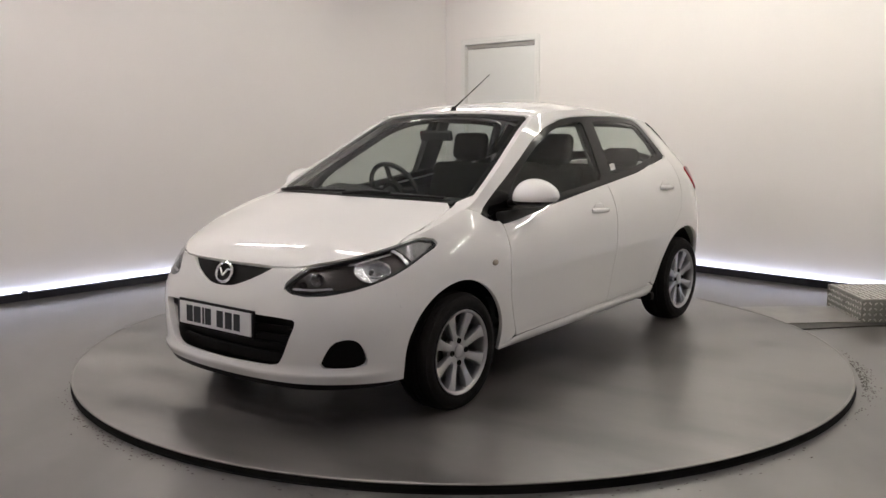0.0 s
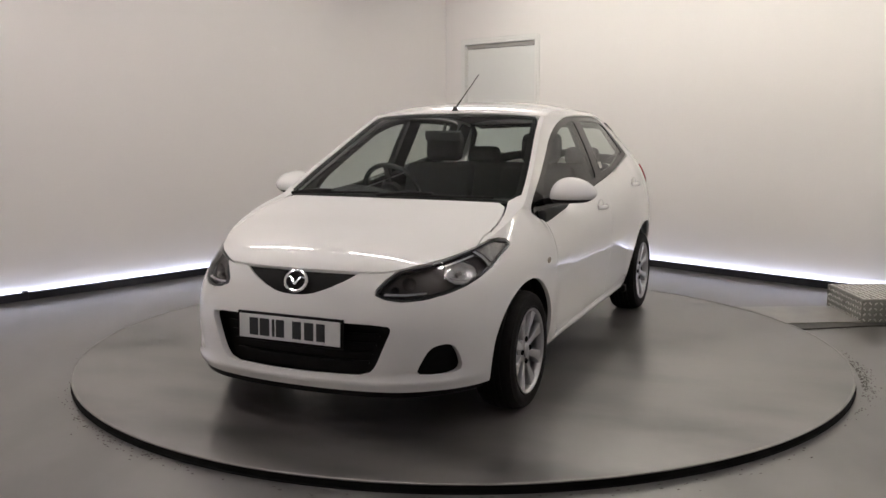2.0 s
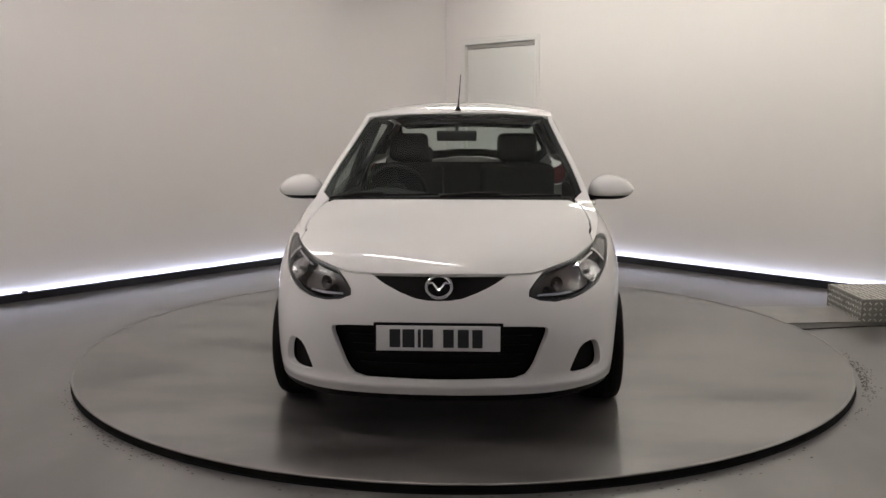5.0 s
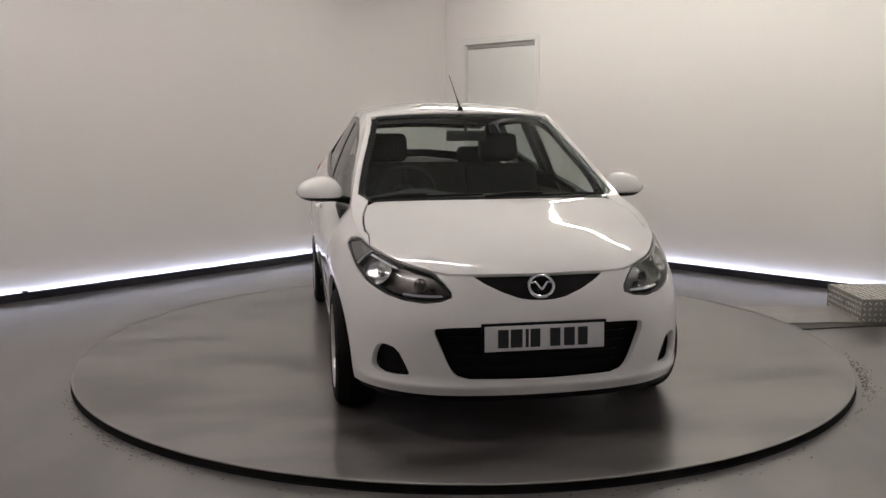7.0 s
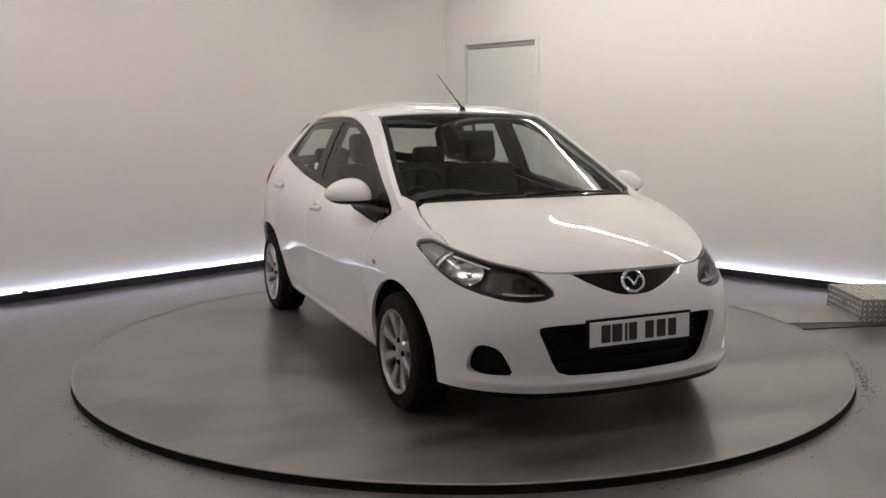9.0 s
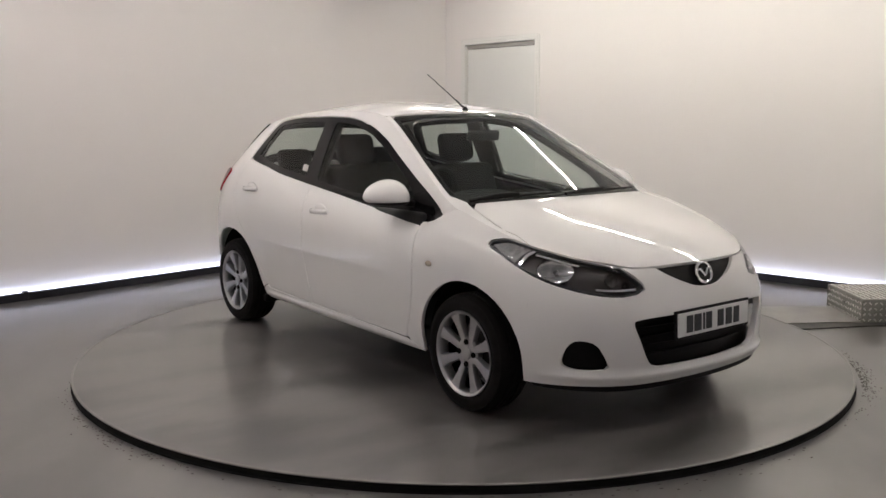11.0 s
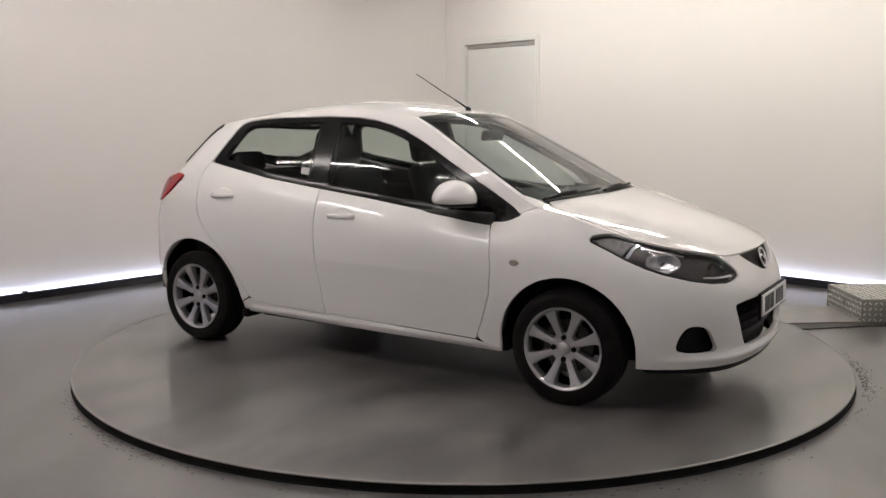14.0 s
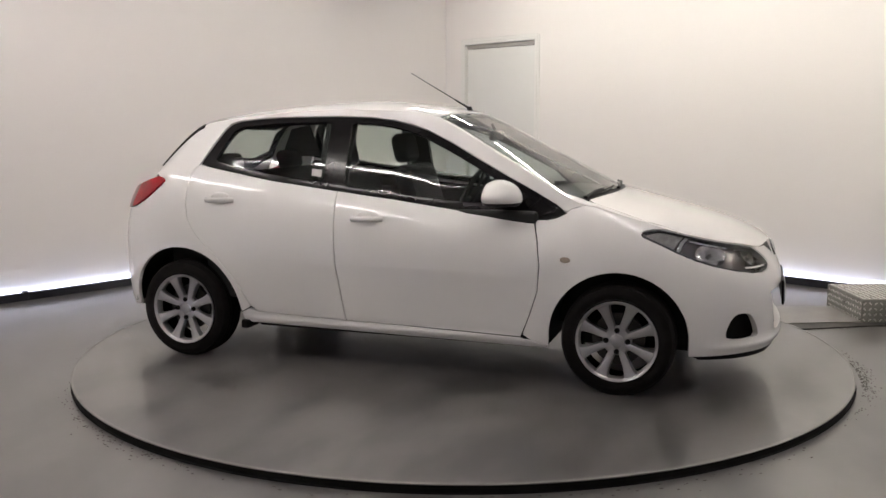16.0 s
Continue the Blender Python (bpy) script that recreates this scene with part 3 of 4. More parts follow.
def ring_map(s):
    return lambda a, z: on_ring(s * a, z)


def circle(cx, cz, r, a0, a1, n):
    return [(cx + r * math.cos(radians(a0 + (a1 - a0) * i / n)), cz + r * math.sin(radians(a0 + (a1 - a0) * i / n))) for i in range(n + 1)]

# ---- the car ----
car = tagged(new("car"), "white five-door hatchback car on the turntable", "car")
FRONT_AXLE, REAR_AXLE, HUB_Z, TYRE_R = 1.245, -1.245, 0.273, 0.283
ARCH, ARCH_REAR = 0.344, 0.365
BOTTOM = 0.208


def edge_z(x, drop=0.0):
    return top_z(x, EDGE_Y(x)) - drop


# side window outline, pillar tip to pillar tip
DLO_LOW = [(0.968, 0.893), (0.93, 0.874), (0.88, 0.861), (0.803, 0.856), (0.65, 0.866), (0.524, 0.879), (0.3, 0.909), (0.059, 0.941), (-0.27, 0.975), (-0.695, 1.027), (-1.0, 1.078), (-1.161, 1.11)]
DLO_TOP = [(-1.115, 1.215), (-1.075, 1.30), (-1.045, 1.33), (-0.99, 1.348), (-0.85, 1.361), (-0.707, 1.369), (-0.352, 1.373), (-0.15, 1.367), (-0.013, 1.351), (0.09, 1.327), (0.187, 1.298), (0.33, 1.232), (0.485, 1.150), (0.65, 1.066), (0.804, 0.988), (0.91, 0.930)]
DLO = DLO_LOW + DLO_TOP
FRONT_GLASS = [(0.70, 0.955), (0.60, 0.935), (0.45, 0.93), (0.059, 0.968), (-0.235, 1.0), (-0.255, 1.02), (-0.262, 1.33), (-0.24, 1.343), (-0.15, 1.34), (-0.03, 1.325), (0.08, 1.299), (0.17, 1.269), (0.31, 1.203), (0.46, 1.124), (0.62, 1.035)]
REAR_GLASS = [(-0.40, 1.022), (-0.695, 1.055), (-0.98, 1.103), (-1.085, 1.128), (-1.075, 1.16), (-1.04, 1.245), (-1.01, 1.30), (-0.96, 1.323), (-0.84, 1.334), (-0.70, 1.341), (-0.42, 1.346), (-0.385, 1.335), (-0.375, 1.04)]
GAP = 0.0038
LOW_DOOR = [(0.754, 0.260), (0.3, 0.267), (-0.224, 0.274), (-0.5, 0.279), (-0.776, 0.287)]
SEAM_A = [(0.806, 0.858), (0.838, 0.76), (0.855, 0.633), (0.845, 0.50), (0.803, 0.372), (0.77, 0.288)]
SEAM_B = [(-0.224, 0.274), (-0.236, 0.36), (-0.262, 0.56), (-0.271, 0.702), (-0.276, 0.85), (-0.282, 0.972)]
SEAM_C = [(-0.776, 0.287), (-0.815, 0.315), (-0.855, 0.39), (-0.915, 0.48), (-1.02, 0.605), (-1.09, 0.665), (-1.145, 0.729), (-1.185, 0.80), (-1.203, 0.886), (-1.21, 0.98), (-1.20, 1.065), (-1.17, 1.102)]
# headlamp outline in x along the side
LAMP_LOW_X = [(1.358, 0.790), (1.45, 0.752), (1.53, 0.714), (1.62, 0.680)]


def shift(pts, dx, dz=0.0):
    return [(x + dx, z + dz) for x, z in pts]


doors = {}


def body_side(s):
    m = side_map(s)
    # front wing
    wing = [(0.772, 0.270), (0.80, 0.252), (0.86, 0.230), (FRONT_AXLE - ARCH, 0.227)] + circle(FRONT_AXLE, HUB_Z, ARCH, 176, 24, 20)
    wing += [(1.585, 0.46), (1.622, 0.60), (1.622, 0.672)] + shift(LAMP_LOW_X[::-1][1:], 0, -0.005) + [(1.348, 0.80), (1.36, 0.817), (1.41, 0.826)]
    wing += [(x, belt_at(ax(x))[1] + 0.002) for x in (1.49, 1.42, 1.3, 1.2, 1.1)]
    wing += [(1.05, belt_at(ax(1.05))[1] + 0.001), (0.99, 0.908), (0.972, 0.887), (0.93, 0.866), (0.88, 0.853), (0.815, 0.849)] + shift(SEAM_A[1:], GAP)
    sheet_mesh("front_wing", wing, m, PAINT, car)
    # doors below the belt
    belt = shift(DLO_LOW, 0, -0.007)
    fd = shift(SEAM_A, -GAP)[::-1] + belt[3:8] + shift(SEAM_B[::-1], GAP) + LOW_DOOR[:2][::-1]
    doors[s, 1] = sheet_mesh("front_door", fd, m, PAINT, car, step=0.019, span=0.007)
    rd = shift(SEAM_B, -GAP) + belt[9:11] + shift(SEAM_C[::-1], GAP, 0.0) + [LOW_DOOR[3]]
    doors[s, 2] = sheet_mesh("rear_door", rd, m, PAINT, car, step=0.019, span=0.007)
    # sill
    sill = [(0.896, 0.222), (0.896, BOTTOM), (0.5, BOTTOM), (-0.868, BOTTOM + 0.008), (-0.875, 0.272), (-0.826, 0.296)] + shift(LOW_DOOR[::-1], 0, -0.006) + [(0.79, 0.246), (0.855, 0.224)]
    sheet_mesh("sill", sill, m, PAINT, car, step=0.018, span=0.006)
    # rear quarter with the pillar
    quarter = circle(REAR_AXLE, HUB_Z, ARCH_REAR, 160, 4, 20) + [(-0.877, 0.279), (-0.830, 0.303)] + shift(SEAM_C[1:], -GAP)
    quarter += [(-1.172, 1.108), (-1.125, 1.215), (-1.085, 1.303), (-1.055, 1.337), (-1.0, 1.354), (-0.85, 1.368), (-0.707, 1.375)]
    quarter += [(x, edge_z(x, 0.001)) for x in (-0.7, -0.85, -1.0, -1.1, -1.18, -1.24, -1.3, -1.36, -1.42, -1.468)]
    quarter += [(-1.485, 1.055), (-1.43, 1.035), (-1.383, 1.012), (-1.40, 0.985), (-1.50, 0.905), (-1.62, 0.846), (-1.745, 0.826), (-1.745, 0.712), (-1.66, 0.726), (-1.64, 0.6), (-1.605, 0.45)]
    sheet_mesh("rear_quarter", quarter, m, PAINT, car)
    # dark seal down the edge of the tailgate
    xs = (-1.245, -1.28, -1.32, -1.36, -1.40, -1.44, -1.462)
    seal = [(x, edge_z(x, 0.002)) for x in xs] + [(x, edge_z(x, 0.020)) for x in xs[::-1]]
    sheet_mesh("tailgate_seal", seal, m, TRIM, car, "black tailgate seal", lift=0.007, thick=0.010, step=0.03, edge_roll=0.001)
    # cantrail above the windows
    rail = [(-0.707, 1.374)] + shift(DLO_TOP[6:], 0, 0.005) + [(0.955, 0.906), (0.975, 0.900), (0.992, 0.912), (1.045, 0.930)]
    rail += [(x, edge_z(x, 0.001)) for x in (1.045, 1.01, 0.97, 0.9, 0.8, 0.7, 0.6, 0.5, 0.4, 0.3, 0.2, 0.1, 0, -0.2, -0.4, -0.6, -0.7)]
    sheet_mesh("roof_rail", rail, m, PAINT, car, step=0.03)
    # dark window surround with holes for glass
    up = lambda x, z: on_side(x, z, s)
    sheet_mesh("window_surround", DLO, up, GLOSS_BLACK, car, "gloss black window surround and pillars", holes=[FRONT_GLASS, REAR_GLASS], lift=-0.005, thick=0.03, step=0.03)
    for g, nm, which in ((FRONT_GLASS, "front_side_window", 1), (REAR_GLASS, "rear_side_window", 2)):
        cx = sum(p[0] for p in g) / len(g)
        cz = sum(p[1] for p in g) / len(g)
        big = [(cx + (x - cx) * 1.03, cz + (z - cz) * 1.04) for x, z in g]
        sheet_mesh(nm, big, up, GLASS, doors[s, which], "clear side window glass", lift=-0.009, thick=0, step=0.04)


for s in (1, -1):
    body_side(s)

def shrink(poly, d):
    """Moves an outline inwards by about d."""
    out = []
    n = len(poly)
    for i in range(n):
        p, q, r = Vector(poly[i - 1]), Vector(poly[i]), Vector(poly[(i + 1) % n])
        t = (r - p).normalized()
        for sgn in (1, -1):
            c = q + Vector((-t.y, t.x)) * d * sgn
            if inside(tuple(c), poly):
                out.append(tuple(c))
                break
    return out


# black sheets added behind the panels to give their gaps a shaded depth
for s in (1, -1):
    liner = [(1.40, 0.66), (1.30, 0.80), (1.0, 0.83), (0.80, 0.825)] + shift(DLO_LOW[4:], 0, -0.03) + [(-1.35, 0.98), (-1.45, 0.8), (-1.3, 0.68), (-1.0, 0.60), (-0.84, 0.40), (-0.8, 0.26), (0.84, 0.24), (0.9, 0.4), (1.0, 0.55), (1.1, 0.63), (1.25, 0.655)]
    sheet_mesh("gap_sheet", liner, side_map(s), TRIM, car, "black sheet keeping the panel gaps dark", lift=-0.017, thick=0, step=0.06)
pan = [(1.80, 0.42), (1.62, 0.58), (1.48, 0.69), (1.2, 0.695), (1.03, 0.68), (1.09, 0.4), (1.10, 0.0)]
pan = [(1.88, 0.0)] + pan
sheet_mesh("bonnet_gap_sheet", pan + [(x, -y) for x, y in pan[::-1][1:-1]], on_top, TRIM, car, "black sheet keeping the bonnet gaps dark", lift=-0.022, thick=0, step=0.06)

# bonnet, windscreen, roof, tailgate
COWL = lambda y: 1.13 - 0.22 * y * y
HOOD_SIDE = [(1.10, 0.64), (1.2, 0.664), (1.3, 0.675), (1.38, 0.674), (1.43, 0.664)]


def shoulder(a, inset=0.0):
    """Plan position of the edge between sides and top."""
    (px, py), (nx, ny) = plan_at(a)
    d = belt_at(a)[0] + inset
    return (px - nx * d, py - ny * d)


half = [shoulder(a, 0.002) for a in np.linspace(0, ax(1.56), 22)] + HOOD_SIDE[::-1] + [(COWL(y) + 0.012, y) for y in (0.60, 0.45, 0.3, 0.15, 0.0)]
hood = half[:-1] + [half[-1]] + [(x, -y) for x, y in half[::-1][1:-1]]
sheet_mesh("bonnet", hood, on_top, PAINT, car, step=0.04)
for s in (1, -1):
    # wing top between bonnet and shoulder
    strip = [(1.445, 0.672), (1.385, 0.685), (1.3, 0.686), (1.2, 0.675), (1.09, 0.65), (1.03, 0.632), (0.975, 0.662), (0.945, 0.685), (0.945, EDGE_Y(0.945)), (1.0, EDGE_Y(1.0))]
    strip += [shoulder(ax(x), 0.001) for x in (1.05, 1.1, 1.2, 1.3, 1.4, 1.5, 1.545)]
    sheet_mesh("wing_top", [(x, s * y) for x, y in strip], on_top, PAINT, car, step=0.03)
SCREEN_TOP = lambda y: 0.262 - 0.16 * y * y
ws = [(COWL(y), y) for y in np.linspace(0, 0.64, 9)] + [(x, EDGE_Y(x) - 0.030) for x in (0.96, 0.85, 0.7, 0.55, 0.4, 0.28)] + [(SCREEN_TOP(y), y) for y in np.linspace(0.5, 0, 7)]
ws_full = ws[:-1] + [ws[-1]] + [(x, -y) for x, y in ws[::-1][1:-1]]


sheet_mesh("windscreen", ws_full, on_top, GLASS, car, "clear windscreen glass", lift=-0.006, thick=0, step=0.06)
sheet_mesh("windscreen_border", ws_full, on_top, GLOSS_BLACK, car, "black windscreen border", holes=[shrink(ws_full, 0.03)], lift=-0.008, thick=0.012, step=0.03)
for s in (1, -1):
    pil = [(x, s * (EDGE_Y(x) - 0.026)) for x in (0.97, 0.85, 0.7, 0.55, 0.4, 0.28, 0.22)] + [(x, s * EDGE_Y(x)) for x in (0.22, 0.28, 0.4, 0.55, 0.7, 0.85, 0.97)]
    sheet_mesh("screen_pillar", pil, on_top, PAINT, car, step=0.02, thick=0.01, edge_roll=0.002)
roof = [(SCREEN_TOP(y) - 0.004, y) for y in np.linspace(0, 0.53, 8)] + [(x, EDGE_Y(x)) for x in (0.2, 0.1, 0, -0.2, -0.4, -0.6, -0.8, -1.0, -1.1, -1.18, -1.225)] + [(-1.30, 0.45), (-1.37, 0.3), (-1.405, 0.15), (-1.415, 0.0)]
sheet_mesh("roof", roof + [(x, -y) for x, y in roof[::-1][1:-1]], on_top, PAINT, car, step=0.045)
REAR_TOP = [(-1.425, 0.0), (-1.415, 0.15), (-1.38, 0.3), (-1.31, 0.44), (-1.238, 0.520)]
REAR_LOW = [(-1.47, 0.631), (-1.60, 0.56), (-1.69, 0.4), (-1.74, 0.2), (-1.755, 0.0)]
tg = REAR_TOP + [(-1.35, 0.556)] + REAR_LOW
tg_full = tg + [(x, -y) for x, y in tg[::-1][1:-1]]
sheet_mesh("rear_window", tg_full, on_top, GLASS, car, "clear rear window glass", lift=-0.004, thick=0, step=0.06)
sheet_mesh("rear_window_border", tg_full, on_top, GLOSS_BLACK, car, "black rear window border", holes=[shrink(tg_full, 0.05)], lift=-0.006, thick=0.012, step=0.03)
low_edge = [(x - 0.006, y) for x, y in REAR_LOW[::-1]] + [(-1.476, 0.639), (-1.58, 0.685), (-1.70, 0.62), (-1.775, 0.45), (-1.80, 0.2), (-1.805, 0.0)]
sheet_mesh("tailgate_ledge", low_edge + [(x, -y) for x, y in low_edge[::-1][1:-1]], on_top, PAINT, car, step=0.04)

# nose: bumper with openings
A = ay


def mirrored(half_pts):
    """Closes a half outline, given from the centre line back to it, across the centre."""
    return half_pts + [(-a, z) for a, z in half_pts[::-1] if abs(a) > 1e-6]


LAMP_LOW = [(ax(x), z) for x, z in LAMP_LOW_X] + [(ax(1.70), 0.652), (A(0.66), 0.626), (A(0.58), 0.609), (A(0.50), 0.604), (A(0.43), 0.613), (A(0.39), 0.630)]
LAMP_UP = [(A(0.395), 0.648), (A(0.43), 0.680)] + [(a, belt_at(a)[1] - 0.006) for a in np.linspace(A(0.49), ax(1.52), 9)] + [(ax(1.44), 0.822), (ax(1.37), 0.811)]
bump_half = [(0, 0.215), (A(0.3), 0.215), (A(0.5), 0.215), (A(0.62), 0.215), (ax(1.66), 0.21), (ax(1.592), 0.21)]
bump_half += [(ax(x), z) for x, z in circle(FRONT_AXLE, HUB_Z, ARCH + 0.002, 0, 24, 4)]
bump_half += [(ax(1.586), 0.46), (ax(1.6228), 0.60), (ax(1.6228), 0.672)] + [(a, z - 0.005) for a, z in LAMP_LOW[4:-1]] + [(A(0.384), 0.626), (A(0.388), 0.652), (A(0.425), 0.687)]
bump_half += [(a, belt_at(a)[1] - 0.006) for a in (A(0.475), A(0.42), A(0.36), A(0.31))]
bump_half += [(A(0.30), 0.709), (A(0.24), 0.677), (A(0.17), 0.646), (A(0.10), 0.622), (A(0.05), 0.614), (0, 0.612)]
LOWER_GRILLE = smooth_poly(mirrored([(0, 0.283), (A(0.2), 0.285), (A(0.355), 0.286), (A(0.392), 0.322), (A(0.432), 0.42), (A(0.462), 0.490), (A(0.44), 0.506), (A(0.2), 0.513), (0, 0.515)]), 1)
FOG = smooth_poly([(A(0.548), 0.290), (A(0.568), 0.345), (A(0.598), 0.405), (A(0.64), 0.420), (A(0.672), 0.412), (A(0.692), 0.365), (A(0.700), 0.305), (A(0.68), 0.288), (A(0.62), 0.286)], 1)
sheet_mesh("front_bumper", mirrored(bump_half), on_ring, PAINT, car, holes=[LOWER_GRILLE, FOG, [(-a, z) for a, z in FOG]], step=0.022, thick=0.03, span=0.01)
deep = lambda d: (lambda a, z: on_ring(a, z) - Vector((d, 0, 0)))
back = mirrored([(0, 0.2), (A(0.66), 0.21), (A(0.66), 0.56), (A(0.3), 0.60), (A(0.3), 0.68), (0, 0.68)])
sheet_mesh("grille_backing", back, deep(0.075), TRIM, car, "black plastic grille backing", thick=0, step=0.06)
for z in (0.325, 0.365, 0.405, 0.445, 0.485):
    w = 0.33 + (z - 0.3) * 0.4
    sheet_mesh("grille_bar", mirrored([(0, z), (A(w), z), (A(w), z + 0.012), (0, z + 0.012)]), deep(0.055), TRIM, car, thick=0.012, step=0.05, edge_roll=0.002)
sheet_mesh("lower_lip", mirrored([(0, 0.185), (A(0.55), 0.185), (ax(1.64), 0.19), (ax(1.60), 0.213), (A(0.62), 0.218), (A(0.5), 0.218), (0, 0.218)]), on_ring, TRIM, car, "black lower bumper lip", lift=-0.006, step=0.04)
UPPER_GRILLE = mirrored([(0, 0.608), (A(0.05), 0.610), (A(0.10), 0.618), (A(0.17), 0.642), (A(0.24), 0.674), (A(0.305), 0.712), (A(0.15), belt_at(A(0.15))[1] + 0.004), (0, belt_at(0)[1] + 0.004)])
sheet_mesh("upper_grille", UPPER_GRILLE, on_ring, TRIM, car, "black upper grille", lift=-0.02, step=0.03, thick=0.02)


# badge
def badge():
    c = on_ring(0, 0.668)
    n = Vector((1, 0, 0.35)).normalized()
    m = Matrix.Translation(c - n * 0.003) @ n.to_track_quat("Z", "Y").to_matrix().to_4x4()
    prof = [(0.049 + 0.007 * math.cos(t), 0.006 * math.sin(t)) for t in np.linspace(0, 2 * math.pi, 9)[:-1]]
    b = lathe(prof, 40, closed=True)
    b.transform(m @ Matrix.Diagonal((1.08, 0.92, 1, 1)))
    root = part("badge", b, CHROME, car, "round chrome badge", smooth=True)
    b = lathe([(0, -0.004), (0.049, -0.004), (0.049, 0.0), (0, 0.0)], 32)
    b.transform(m @ Matrix.Diagonal((1.08, 0.92, 1, 1)))
    part("badge_disc", b, GLOSS_BLACK, root)
    for sx in (1, -1):
        b = tube([(sx * 0.05, 0.012, 0.002), (sx * 0.026, 0.016, 0.004), (0, -0.016, 0.005)], 0.0055, 8)
        b.transform(m)
        part("badge_wing", b, CHROME, root, smooth=True)


badge()

# number plates: characters as plain bars
def number_plate(x, z, facing, lean, parent):
    m = Matrix.Translation((x, 0, z)) @ pose(0, 0, 0, 90 - lean, 0, 90 * facing)
    b = box((0.536, 0.127, 0.012), (0, 0, -0.004), 0.003)
    b.transform(m)
    root = part("plate_frame", b, TRIM, parent, "black number plate surround")
    b = box((0.512, 0.105, 0.006), (0, 0, 0.005), 0.002)
    b.transform(m)
    part("number_plate", b, PLATE_WHITE, root, "white number plate with plain black bars")
    xs = [-0.178, -0.122, -0.077, -0.042, 0.043, 0.104, 0.162]
    ws_ = [0.045, 0.05, 0.013, 0.042, 0.044, 0.046, 0.042]
    for cx, w in zip(xs, ws_):
        b = box((w, 0.076, 0.002), (cx, 0, 0.0088), 0.0)
        b.transform(m)
        part("plate_bar", b, PLATE_INK, root)


number_plate(2.02, 0.464, 1, 2, car)


# headlamps
def headlamp(s):
    out = LAMP_LOW + LAMP_UP
    rm = ring_map(s)
    root = sheet_mesh("headlamp", out, rm, LENS, car, "clear teardrop headlamp with dark housing", lift=-0.001, thick=0, step=0.04)
    sheet_mesh("lamp_rim", out, rm, LAMP_EDGE, root, holes=[shrink(out, 0.0055)], lift=-0.003, thick=0.03, step=0.03)
    sheet_mesh("lamp_bowl", shrink(out, 0.004), lambda a, z: rm(a, z) - Vector((0.045, s * 0.016, 0)), LAMP_BLACK, root, thick=0, step=0.05)
    # round main reflector with its bulb cap, set square to the lens
    a0, z0 = 0.5 * (A(0.665) + ax(1.60)), 0.705
    c = rm(a0, z0)
    n = (rm(a0 + 0.02, z0) - rm(a0 - 0.02, z0)).cross(rm(a0, z0 + 0.02) - rm(a0, z0 - 0.02)).normalized()
    if n.x < 0:
        n = -n
    up = Vector((0, 0, 1)) - n * n.z
    up.normalize()
    m = Matrix.Identity(4)
    m.col[0][:3], m.col[1][:3], m.col[2][:3] = up.cross(n), up, n
    m.translation = c - n * 0.012
    wide = Matrix.Diagonal((1.42, 1.0, 1, 1))
    prof = [(0.060 * math.sin(t), -0.018 * math.cos(t)) for t in np.linspace(0.02, math.pi / 2, 9)][::-1]
    b = lathe([(0.060, 0.002)] + prof, 40)
    b.transform(m @ wide)
    part("main_reflector", b, REFLECTOR, root, "silvered round main reflector", smooth=True)
    b = lathe([(0.0, 0.0), (0.006, -0.002), (0.010, -0.006), (0.011, -0.018), (0.0, -0.018)], 20)
    b.transform(m)
    part("bulb_cap", b, INDICATOR, root, smooth=True)
    b = tube([m @ Vector((-0.066 + 0.132 * k / 8, -0.018 - 0.016 * math.sin(math.pi * k / 8), 0.002)) for k in range(9)], 0.0035, 8)
    part("reflector_bar", b, CHROME, root, smooth=True)
    # small dark bowl towards the nose
    for a, z, rad in ((A(0.535), 0.668, 0.030), (A(0.475), 0.645, 0.018)):
        c = rm(a, z)
        q = Vector((1, s * 0.5, 0.2)).normalized()
        b = lathe([(rad, 0.0), (rad * 0.9, -0.004), (rad * 0.6, -0.014), (rad * 0.25, -0.018), (rad * 0.2, -0.004), (0, -0.002)], 24)
        b.transform(Matrix.Translation(c - q * 0.016) @ q.to_track_quat("Z", "Y").to_matrix().to_4x4())
        part("side_reflector", b, LAMP_BLACK, root, smooth=True)
    # bright divider between the main lamp and the indicator
    div = [(ax(1.53), 0.700), (ax(1.515), 0.706), (ax(1.55), 0.765), (ax(1.60), 0.797), (ax(1.61), 0.790), (ax(1.565), 0.758)]
    sheet_mesh("divider", div, rm, CHROME, root, "bright divider", lift=-0.009, thick=0.012, step=0.02, edge_roll=0.002)
    ind = [(ax(1.51), 0.732), (ax(1.42), 0.773), (ax(1.372), 0.80), (ax(1.44), 0.812), (ax(1.53), 0.806), (ax(1.58), 0.798), (ax(1.538), 0.765)]
    sheet_mesh("indicator_reflector", ind, rm, INDICATOR, root, "silver indicator reflector", lift=-0.012, thick=0.01, step=0.03, edge_roll=0.002)
    brow = [(a, belt_at(a)[1] - 0.022) for a in np.linspace(A(0.66), ax(1.60), 6)]
    brow += [(a, z - 0.007) for a, z in brow[::-1]]
    sheet_mesh("chrome_brow", brow, rm, CHROME, root, "chrome strip", lift=-0.010, thick=0.006, step=0.03, edge_roll=0.002)
    sheet_mesh("chrome_strip", [(A(0.425), 0.628), (A(0.52), 0.626), (A(0.60), 0.631), (A(0.60), 0.639), (A(0.52), 0.635), (A(0.43), 0.637)], rm, CHROME, root, lift=-0.010, thick=0.006, step=0.03, edge_roll=0.002)


